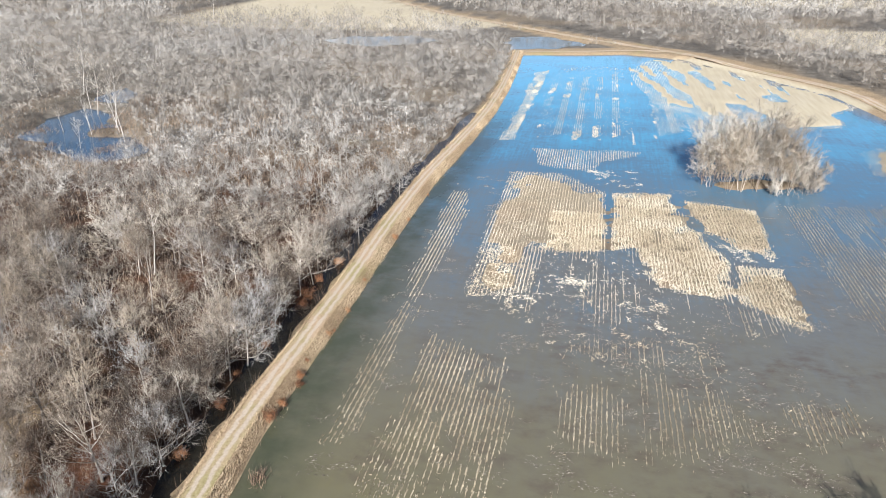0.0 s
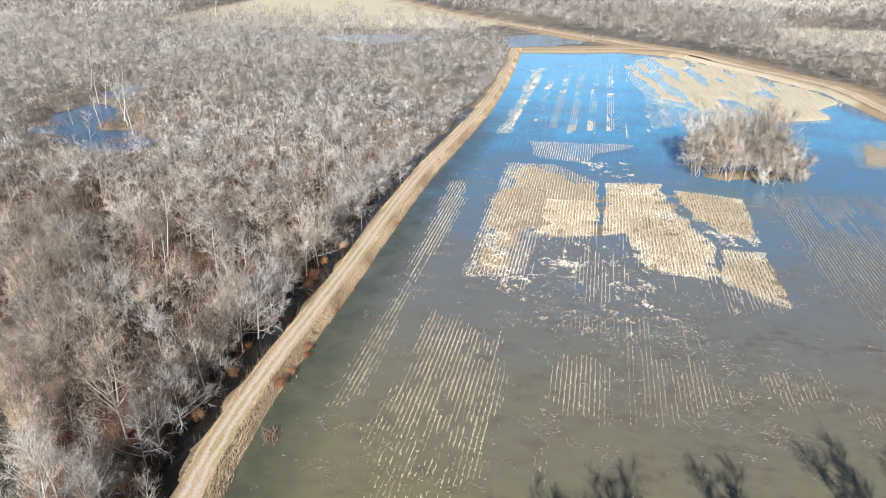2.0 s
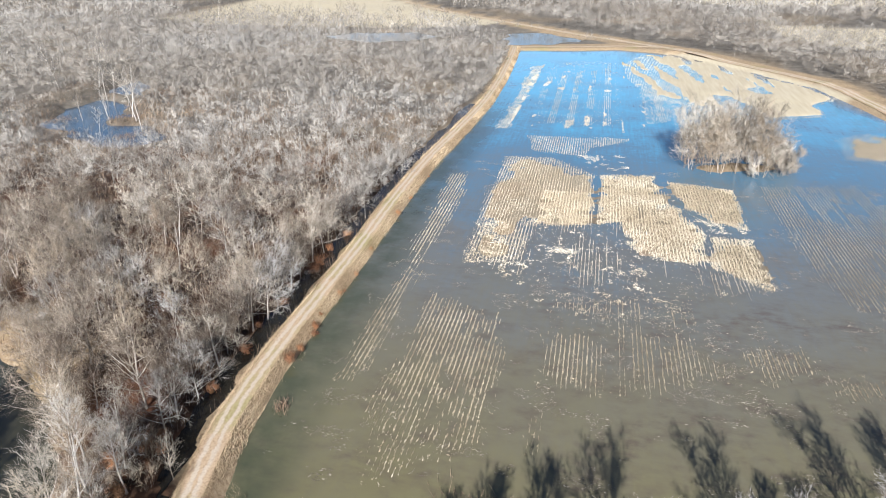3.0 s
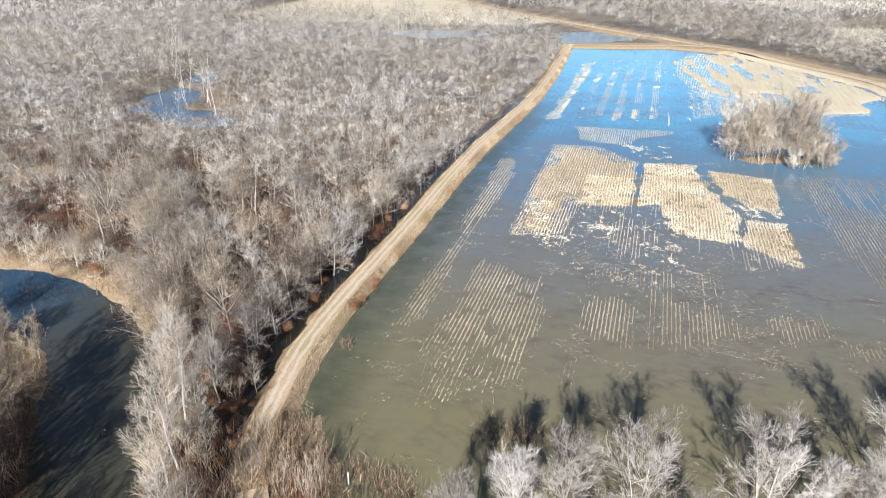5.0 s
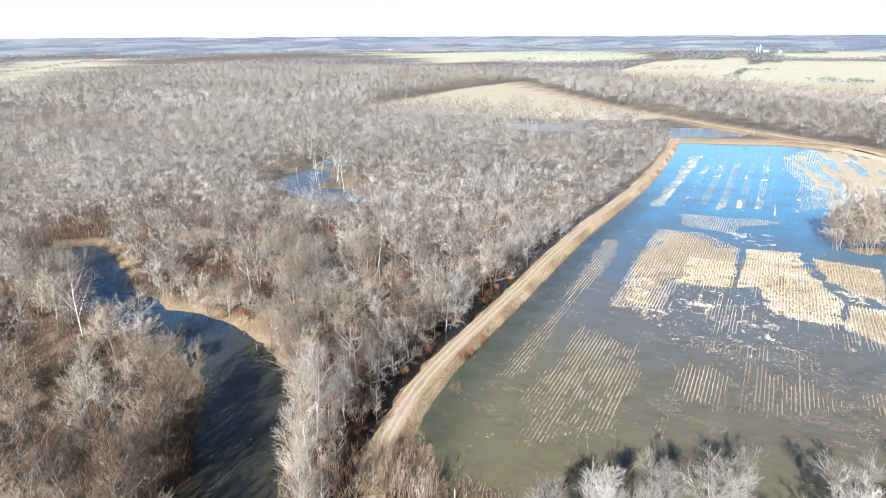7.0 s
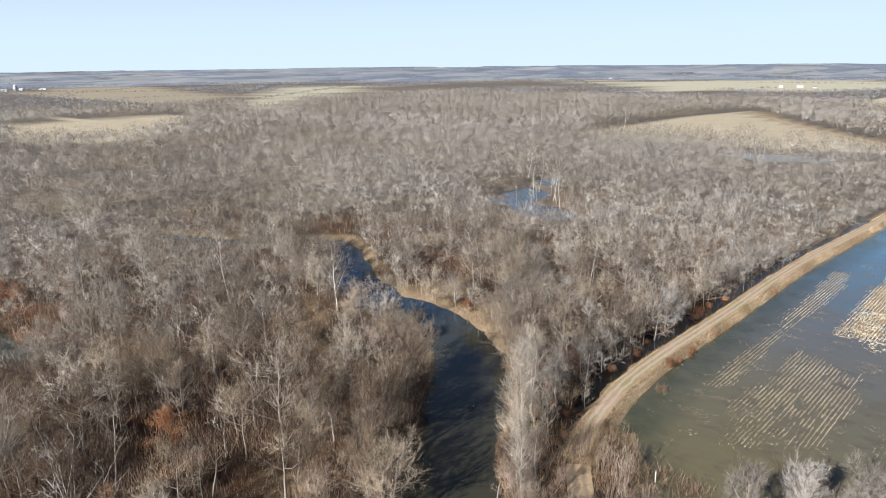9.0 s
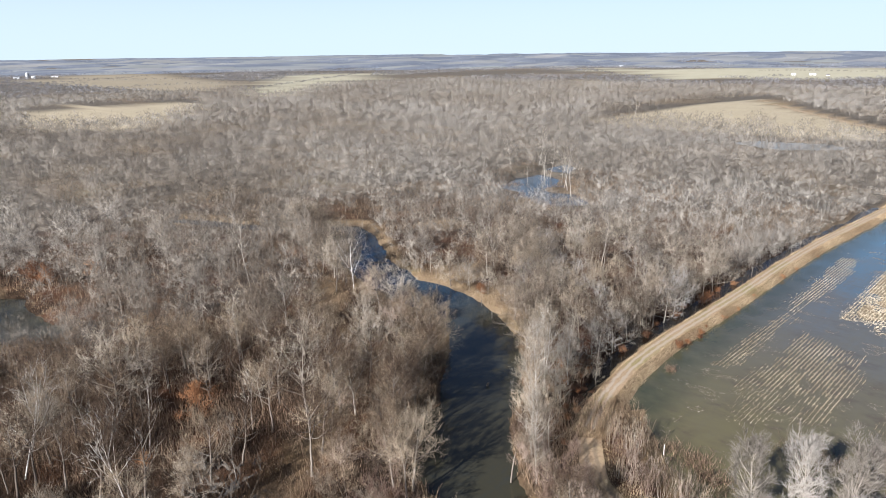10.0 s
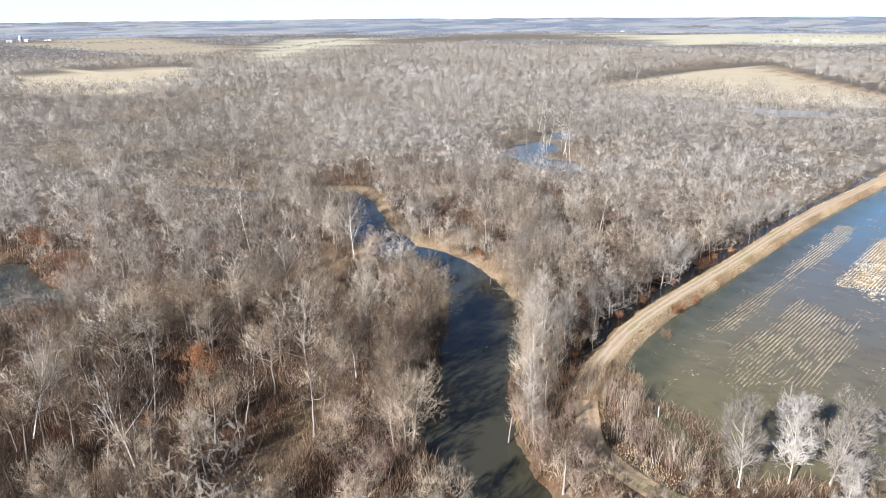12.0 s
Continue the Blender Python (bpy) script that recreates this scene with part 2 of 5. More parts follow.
RIVER = [(-260, 60), (-235, 69), (-212, 82), (-204, 92), (-196, 100), (-184, 96), (-170, 87), (-152, 76), (-131, 69), (-111, 69), (-96, 63), (-83, 54), (-70, 40), (-63, 29), (-56, 18),
         (-48, 9), (-40, 5), (-20, -4), (20, -22), (80, -55), (70, -70), (10, -38), (-30, -14), (-52, -5), (-63, 1), (-70, 9), (-78, 22), (-89, 36),
         (-97, 45), (-112, 50), (-136, 53), (-165, 65), (-192, 76), (-206, 75), (-235, 59), (-260, 50)]
PONDS = [[(-207, 200), (-215, 222), (-214, 244), (-200, 240), (-184, 218), (-166, 204), (-150, 192), (-152, 180), (-170, 178), (-188, 184)],
         [(-231, 277), (-212, 275), (-195, 250), (-203, 243), (-216, 250)],
         [(-210, -24), (-200, -15), (-187, -17), (-168, -15), (-160, -22), (-164, -34), (-185, -32)],
         [(-72, 478), (-46, 486), (-16, 456), (-20, 442), (-42, 431), (-62, 426)],
         [(-190, 440), (-170, 462), (-135, 472), (-112, 452), (-125, 428), (-160, 420)]]
POND_ISLE = (-176, 209, 11)
DRY_CORNER = [(8, 372), (20, 405), (40, 401), (60, 372), (88, 325), (92, 305), (80, 290), (80, 274), (62, 266), (48, 274), (32, 282), (16, 300), (10, 340)]
STRAW_FIELDS = [[(-345, 500), (-352, 711), (-335, 863), (-240, 733), (-152, 610), (-80, 536), (-90, 505), (-130, 490), (-216, 478), (-300, 470)],
                [(-870, 165), (-975, 266), (-897, 395), (-790, 345), (-620, 200), (-670, 125)],
                [(-225, 1050), (-267, 1230), (-87, 1876), (-67, 1476), (-62, 890), (-170, 950)],
                [(-58, 1476), (143, 1494), (420, 1480), (420, 700), (80, 725), (20, 770), (-50, 880)],
                [(114, 560), (180, 536), (330, 500), (330, 410), (150, 440), (110, 480)]]
PASTURES = [[(-1120, 610), (-1700, 1089), (-1821, 1514), (-1404, 1111), (-1150, 770), (-950, 600), (-900, 490)],
            [(-761, 1404), (-1037, 1970), (-1002, 2202), (-882, 2500), (-553, 2500), (-411, 2231), (-326, 1928), (-353, 1696), (-465, 1501), (-643, 1569), (-674, 1374)],
            [(-265, 1196), (-267, 1696), (-97, 1979), (-68, 1524), (3, 1778), (175, 1853), (260, 1600), (98, 960), (46, 1013), (-55, 965), (-128, 1219)],
            [(-44, 2321), (243, 2638), (300, 2300), (185, 1972), (16, 1982)], [(-1409, 2035), (-1318, 2155), (-1021, 1977), (-912, 1727), (-1099, 1757)]]
HEDGES = [[(-237, 1311), (-137, 1358)], [(-69, 1059), (-61, 1304)], [(-55, 1267), (-12, 1287)], [(40, 1026), (110, 992)], [(-1077, 2132), (-866, 2078)], [(-741, 2001), (-421, 2025)], [(-525, 2533), (-190, 2373)],
          [(-151, 2500), (100, 2580)], [(-1081, 2028), (-886, 2139)], [(-1400, 2100), (-916, 1551)], [(-584, 1638), (-553, 1658)], [(-989, 319), (-937, 399)], [(-1190, 700), (-1750, 1393)], [(-972, 416), (-1190, 700)], [(-1689, 362), (-1889, 562)],
          [(-1889, 562), (-2146, 874)], [(-216, 1218), (-134, 1320)], [(-85, 1637), (-19, 1732)], [(51, 981), (100, 993)], [(-67, 1109), (-61, 1289)], [(-1385, 484), (-1460, 621)], [(-1460, 621), (-1405, 778)],
          [(-1405, 778), (-1700, 1030)], [(-1700, 1030), (-1996, 1283)], [(-2203, 579), (-1980, 700)], [(-1980, 700), (-1764, 827)], [(-1931, 425), (-1686, 542)], [(-1113, 325), (-1261, 435)]]
BROWN_FIELDS = [[(-2060, 480), (-2480, 820), (-2418, 1017), (-1428, 773), (-1130, 570), (-1290, 500)],
                [(-902, 1273), (-784, 1262), (-728, 1146), (-807, 1164)]]
GAP = [(-150, 48), (-135, 40), (-126, 33), (-107, 21), (-94, 10), (-84, -2), (-78, -9), (-72, -19), (-66, -30)]
DITCH = [(-53, 36), (-56.2, 43), (-59.6, 56), (-60.6, 72), (-60.6, 115), (-61, 150), (-60.6, 186), (-58, 224), (-56, 265)]
ROW = 0.762
# outline, share of the row that stands, litter lying between the rows
CORN_BLOCKS = [
    ([(-32, 196), (-18, 197), (-4, 182), (-4, 146), (-8, 142), (-17, 140), (-20, 121), (-31, 117), (-33, 153)], 0.98, 0.3),
    ([(-18, 166), (-4, 168), (-4, 146), (-8, 142), (-18, 143)], 1.0, 1.3),
    ([(-3, 182), (12, 185), (15, 163), (22, 143), (20, 125), (6, 129), (2, 147), (-3, 145)], 1.0, 1.3),
    ([(15, 181), (33, 177), (32, 148), (24, 152), (19, 161)], 1.0, 1.1),
    ([(23, 143), (32, 142), (32.5, 117), (21, 125)], 1.0, 1.2),
]
CORN_ROWS = [
    ([(-28, 221), (7, 224), (5, 219), (-6, 212), (-8, 200), (-24, 204)], 0.9, 0.15),
    ([(-35, 103), (-21, 97), (-17, 83), (-17, 60), (-31, 48), (-37, 66)], 0.84, 0.05),
    ([(-43.2, 117), (-45, 147), (-46.5, 174), (-41.5, 178), (-38.8, 162), (-39.3, 136), (-41, 113)], 0.8, 0.06),
    ([(-12.5, 73), (-11.5, 99), (-1, 101), (0, 73), (-6, 76)], 0.62, 0.04),
]
CORN_SPARSE = [
    ([(3.5, 78), (3.5, 95), (15.5, 97), (12.5, 80), (7, 75)], 0.66, 0.05),
    ([(16.5, 84), (18.5, 93), (34.5, 97), (33, 88), (21, 81.5)], 0.6, 0.05),
    ([(38, 183), (95, 192), (95, 92), (44, 112), (40, 140)], 0.42, 0.03),
    ([(-33, 330), (-26, 372), (-4, 380), (3, 376), (5, 240), (-28, 238)], 0.62, 0.03),
]
CORN_NORTH = [
    ([(-40, 352), (-33.8, 362), (-35.4, 269), (-36, 230), (-40.8, 229), (-39.6, 278)], 0.8, 0.5),
    ([(12, 300), (32, 345), (40, 300), (50, 285), (36, 262), (13, 245)], 0.62, 0.2),
    ([(6, 372), (18, 405), (40, 401), (60, 372), (88, 325), (94, 305), (82, 290), (80, 270), (62, 262), (48, 266), (32, 276), (14, 296), (8, 340)], 0.95, 0.02),
    ([(-22, 144), (4, 148), (8, 130), (20, 126), (34, 118), (16, 108), (-18, 110), (-32, 118)], 0.3, 0.04),
    ([(72, 214), (76, 239), (88, 248), (106, 242), (102, 220), (84, 210)], 0.72, 0.1),
    ([(-42.6, 113), (-39.8, 112), (-38.8, 92), (-38.6, 74), (-43.5, 70), (-44, 90)], 0.89, 0.1),
    ([(-11, 106), (17, 111), (16, 97), (-11, 100)], 0.5, 0.14),
    ([(33, 87), (48, 92), (46, 83), (35, 81)], 0.55, 0.1),
    ([(-1, 100), (19, 97), (18, 84), (4, 76), (0, 73)], 0.42, 0.03),
    ([(-12.5, 67), (-9.5, 69), (-9.5, 59), (-12, 60)], 0.7, 0.02),
]
CORN = CORN_BLOCKS + CORN_ROWS + CORN_SPARSE + CORN_NORTH
GLADES = [(-104, 74, 9), (-125, 80, 11), (-88, 66, 6), (-170, 118, 10), (-210, -30, 12)]

rng = np.random.default_rng(7)
TABLE = rng.random((256, 256))


def vnoise(x, y, size, shift=0):
    u, v = np.asarray(x) / size + 31.7 * shift + 900, np.asarray(y) / size + 17.3 * shift + 900
    i, j = np.floor(u).astype(int), np.floor(v).astype(int)
    f, g = u - i, v - j
    f, g = f * f * (3 - 2 * f), g * g * (3 - 2 * g)
    at = lambda a, b: TABLE[(i + a) % 256, (j + b) % 256]
    return (at(0, 0) * (1 - f) + at(1, 0) * f) * (1 - g) + (at(0, 1) * (1 - f) + at(1, 1) * f) * g


def line_dist(x, y, pts):
    d = np.full(np.shape(x), 1e9)
    for (ax, ay), (bx, by) in zip(pts, pts[1:]):
        ex, ey = bx - ax, by - ay
        t = np.clip(((x - ax) * ex + (y - ay) * ey) / (ex * ex + ey * ey), 0, 1)
        d = np.minimum(d, np.hypot(x - ax - t * ex, y - ay - t * ey))
    return d


def inside(x, y, poly):
    r = np.zeros(np.shape(x), bool)
    for (ax, ay), (bx, by) in zip(poly, poly[1:] + poly[:1]):
        if ay != by:
            r ^= ((ay > y) != (by > y)) & (x < (bx - ax) * (y - ay) / (by - ay) + ax)
    return r


def poly_sd(x, y, poly):
    return np.where(inside(x, y, poly), -1, 1) * line_dist(x, y, poly + poly[:1])


def step(v, a, b):
    t = np.clip((v - a) / (b - a), 0, 1)
    return t * t * (3 - 2 * t)


MATS = [[(-18, 166), (-4, 168), (-4, 146), (-8, 142), (-18, 143)],
        [(-3, 182), (12, 185), (15, 163), (22, 143), (20, 125), (6, 129), (2, 147), (-3, 145)],
        [(15, 181), (33, 177), (32, 148), (24, 152), (19, 161)],
        [(23, 143), (32, 142), (32.5, 117), (21, 125)], [(75, 217), (79, 236), (89, 244), (104, 239), (100, 223), (84, 213)]]
MUD = [(-32, 194), (-18, 195), (-5, 181), (-5, 146), (-17, 141), (-20, 124), (-30, 120), (-32, 153)]
WILLOW_ISLE = [(21, 193), (27, 190), (38, 190), (50, 194), (55, 200), (51, 206), (40, 208), (25, 205)]


def mat_sd(x, y):
    s = np.min([poly_sd(x, y, p) for p in MATS], axis=0)
    return s + 3.4 * (vnoise(x, y * 0.5, 3, 40) - 0.45) + 1.5 * (vnoise(x, y, 1.4, 49) - 0.5) + 3.0 * np.maximum(0, vnoise(x, y, 6, 41) - 0.62) * 4


def wet_sd(x, y):
    """Signed distance to the nearest shore: negative over the water."""
    wob = 2.4 * (vnoise(x, y, 7, 1) - 0.5) + 1.2 * (vnoise(x, y, 2.5, 2) - 0.5)
    s = np.minimum(poly_sd(x, y, FIELD), poly_sd(x, y, RIVER))
    s = np.maximum(s, -poly_sd(x, y, DRY_CORNER) + 14 * (vnoise(x, y * 0.12, 2.6, 42) - 0.55) * step(70 - x, 0, 60))
    s = np.maximum(s, -poly_sd(x, y, WILLOW_ISLE) * 0.6 - 2.2)
    for p in PONDS:
        s = np.minimum(s, poly_sd(x, y, p) + 9 * (vnoise(x, y, 11, 46) - 0.5))
    s = np.maximum(s, POND_ISLE[2] * 0.5 - np.hypot((x - POND_ISLE[0]) * 0.6, y - POND_ISLE[1]))
    return s + wob


def ground_z(x, y):
    x, y = np.asarray(x, float), np.asarray(y, float)
    s, lev = wet_sd(x, y), line_dist(x, y, LEVEE)
    s = np.where((lev < 6) & (poly_sd(x, y, FIELD) < 3.5), s - 2.1, s)
    h = 1.3 + 1.3 * (vnoise(x, y, 45, 3) - 0.5) + 0.5 * (vnoise(x, y, 8, 4) - 0.5)
    h = h * (0.35 + 0.65 * step(lev, 9, 26))
    h = np.where((poly_sd(x, y, DRY_CORNER) < 8) | (poly_sd(x, y, WILLOW_ISLE) < 3), 0.35, h)
    furrow = step(vnoise(x + 0.15 * y, y * 0.14, 3.4, 80) + 0.5 * vnoise(x, y, 16, 81), 0.72, 0.95) * step(-poly_sd(x, y, DRY_CORNER), -30, -6) * (x < 74)
    h = np.where(poly_sd(x, y, DRY_CORNER) < 8, h - 0.55 * furrow, h)
    h = np.where(s > 0, h * (1 - np.exp(-s / 2.2)) + 0.02, np.maximum(-0.9, s * 0.25))
    dit = line_dist(x, y, DITCH)
    h = np.where((dit < 4.5) & (s > 0), np.minimum(h, -0.5 + 0.4 * np.maximum(dit - 1.3, 0) + 0.55 * (vnoise(x, y, 6, 48) - 0.3)), h)
    h = np.maximum(h, 1.65 - np.maximum(lev - 1.85, 0) * 1.25 + 0.15 * (vnoise(x, y, 5, 5) - 0.5))
    mud = poly_sd(x, y, MUD) + 11 * (vnoise(x, y * 0.6, 4.5, 45) - 0.34) + 3 * (vnoise(x, y, 1.6, 47) - 0.5)
    h = np.maximum(h, np.where(mud < 0.5, 0.03 - 0.08 * step(mud, -0.8, 0.5), -9))
    h = np.maximum(h, np.where(mat_sd(x, y) < 0.6, 0.06 - 0.12 * step(mat_sd(x, y), -0.6, 0.6), -9))
    trk = np.minimum(line_dist(x, y, FAR_TRACK + [(170, 150)]), line_dist(x, y, CROSS_TRACK))
    h = np.maximum(h, 1.1 - np.maximum(trk - 3, 0) * 0.3)
    trk = line_dist(x, y, TRACK[:10])
    h = np.maximum(h, 1.0 - np.maximum(trk - 2.2, 0) * 0.5)
    gap = line_dist(x, y, GAP)
    h = h - 0.8 * np.exp(-(gap / 3.0) ** 2) * (s > 3)
    r = np.hypot(x, y)
    return h + 9 * step(r, 900, 2600) * (vnoise(x, y, 600, 6) - 0.3) + 38 * step(r, 2700, 4700)


# ---- mesh tools ----
def link(name, me, m, parent=None, label="", loc=None):
    ob = new(name, me)
    if m is not None and not me.materials:
        me.materials.append(m)
    ob.parent = parent
    if label:
        ob["label"] = label
    return ob


def raw_mesh(name, v, f, values=None, attr_name="tone"):
    """A triangle mesh from arrays; values: one number or one colour for each vertex."""
    me = bpy.data.meshes.new(name)
    v, f = np.asarray(v, np.float32), np.asarray(f, np.int32)
    me.vertices.add(len(v))
    me.vertices.foreach_set("co", v.ravel())
    me.loops.add(f.size)
    me.loops.foreach_set("vertex_index", f.ravel())
    me.polygons.add(len(f))
    me.polygons.foreach_set("loop_start", np.arange(0, f.size, 3, dtype=np.int32))
    if values is not None:
        values = np.asarray(values, np.float32)
        a = me.attributes.new(attr_name, "FLOAT_COLOR" if values.ndim > 1 else "FLOAT", "POINT")
        a.data.foreach_set("color" if values.ndim > 1 else "value", values.ravel())
    me.update(calc_edges=True)
    return me


def crown_shade(me, normals):
    """Lets the twigs of a crown shade softly together."""
    me.attributes.new("custom_normal", "FLOAT_VECTOR", "POINT").data.foreach_set("vector", np.asarray(normals, np.float32).ravel())
    me.update()


def crown_normals(v, f, soft=0.75):
    """Normals that swell outwards from the crown's middle, and triangles wound to agree with them."""
    top = v[:, 2].max()
    out = unit(v - np.array([v[:, 0].mean(), v[:, 1].mean(), top * 0.45])) + [0, 0, 0.25]
    out[:, 2] = np.maximum(out[:, 2], -0.1)
    tri = unit(np.cross(v[f[:, 1]] - v[f[:, 0]], v[f[:, 2]] - v[f[:, 0]]))
    turn = np.sum(tri * out[f[:, 0]], axis=1) < 0
    f = np.where(turn[:, None], f[:, ::-1], f)
    tri = np.where(turn[:, None], -tri, tri)
    flat = np.zeros_like(v)
    for k in range(3):
        np.add.at(flat, f[:, k], tri)
    return unit(unit(out) * soft + unit(flat) * (1 - soft)), f


def unit(v):
    return v / np.maximum(np.linalg.norm(v, axis=-1, keepdims=True), 1e-9)


def side_of(d, rg):
    return unit(np.cross(d, rg.normal(size=d.shape)))


def slivers(p0, p1, w, rg, out=None):
    """Thin tapering blades from p0 to p1; out: the way that their broad sides roughly face."""
    d = unit(p1 - p0)
    s = side_of(d, rg) if out is None else unit(np.cross(d, out))
    s = s * (np.asarray(w)[:, None] * 0.5)
    v = np.stack([p0 - s, p0 + s, p1], 1).reshape(-1, 3)
    return v, np.arange(len(v)).reshape(-1, 3)


def tubes(p0, p1, r0, r1, k):
    """Tapering k-sided prisms from p0 to p1."""
    d = unit(p1 - p0)
    ref = np.where(np.abs(d[:, 2:3]) > 0.9, [[1.0, 0, 0]], [[0, 0, 1.0]])
    a = unit(np.cross(d, ref))
    b = np.cross(d, a)
    ang = np.arange(k) * 2 * math.pi / k
    ring = a[:, None] * np.cos(ang)[None, :, None] + b[:, None] * np.sin(ang)[None, :, None]
    v = np.concatenate([p0[:, None] + ring * np.asarray(r0)[:, None, None], p1[:, None] + ring * np.asarray(r1)[:, None, None]], 1).reshape(-1, 3)
    i = np.arange(k)
    j = (i + 1) % k
    quad = np.concatenate([np.stack([i, j, j + k], 1), np.stack([i, j + k, i + k], 1)])
    f = (quad[None] + (np.arange(len(p0)) * 2 * k)[:, None, None]).reshape(-1, 3)
    return v, f


def pipe(p0, p1, r0, r1, k):
    """One tapering k-sided tube along a chain of segments."""
    p = np.concatenate([p0, p1[-1:]])
    r = np.concatenate([r0, r1[-1:]])
    d = unit(np.gradient(p, axis=0))
    a = unit(np.cross(d, np.where(np.abs(d[:, 2:3]).min() > 0.6, [[1.0, 0, 0]], [[0.1, 0.2, 1.0]])))
    b = np.cross(d, a)
    ang = np.arange(k) * 2 * math.pi / k
    v = (p[:, None] + (a[:, None] * np.cos(ang)[None, :, None] + b[:, None] * np.sin(ang)[None, :, None]) * r[:, None, None]).reshape(-1, 3)
    i = np.arange(k)
    j = (i + 1) % k
    quad = np.concatenate([np.stack([i, j, j + k], 1), np.stack([i, j + k, i + k], 1)])
    return v, (quad[None] + (np.arange(len(p) - 1) * k)[:, None, None]).reshape(-1, 3)


def joined(pieces):
    vs, fs, n = [], [], 0
    for v, f in pieces:
        vs.append(v)
        fs.append(f + n)
        n += len(v)
    return np.concatenate(vs), np.concatenate(fs)


def fan_out(d, angle, rg, up=0.0):
    """Directions bent away from d by about angle (radians), and lifted."""
    o = unit(d * np.cos(angle)[:, None] + side_of(d, rg) * np.sin(angle)[:, None])
    o[:, 2] += up
    return unit(o)


def ribbons(p, w, rg, out=None):
    """Thin tapering strips along many short chains of points (chain, point, xyz), one width for each chain."""
    n, k = p.shape[:2]
    d = unit(np.gradient(p, axis=1))
    face = rg.normal(size=(n, 1, 3)) if out is None else out[:, None]
    side = unit(np.cross(d, np.broadcast_to(face, d.shape))) * (np.asarray(w)[:, None] * 0.5)[:, :, None]
    taper = np.linspace(1, 0.25, k)[None, :, None]
    lo, hi = (p - side * taper)[:, :-1], (p + side * taper)[:, :-1]
    v = np.concatenate([lo, hi, p[:, -1:]], 1)
    m, f = k - 1, []
    for i in range(m - 1):
        f += [(i, m + i, m + i + 1), (i, m + i + 1, i + 1)]
    f.append((m - 1, 2 * m - 1, 2 * m))
    f = np.array(f)[None] + (np.arange(n) * (2 * m + 1))[:, None, None]
    return v.reshape(-1, 3), f.reshape(-1, 3)


def sprout(parent, count, length, angle, lift, rg, segs=2, start=0.25, sag=0.12):
    """Children of each chain: they leave it at about that angle (radians), bend upwards and get shorter towards its tip."""
    n, k = parent.shape[:2]
    i = np.repeat(np.arange(n), count)
    t = start + (1 - start) * (np.tile(np.arange(count), n) + rg.uniform(0.1, 0.95, n * count)) / count
    j = np.minimum((t * (k - 1)).astype(int), k - 2)
    a, b = parent[i, j], parent[i, j + 1]
    q = a + (b - a) * (t * (k - 1) - j)[:, None]
    d = fan_out(unit(b - a), angle * rg.uniform(0.6, 1.3, len(i)), rg, lift)
    ln = length * (1.2 - 0.55 * t) * rg.uniform(0.65, 1.25, len(i))
    pts = [q]
    for s in range(segs):
        pts.append(pts[-1] + d * (ln / segs)[:, None])
        d = unit(d + [0, 0, lift * 0.5] + rg.normal(size=d.shape) * sag)
    return np.stack(pts, 1)


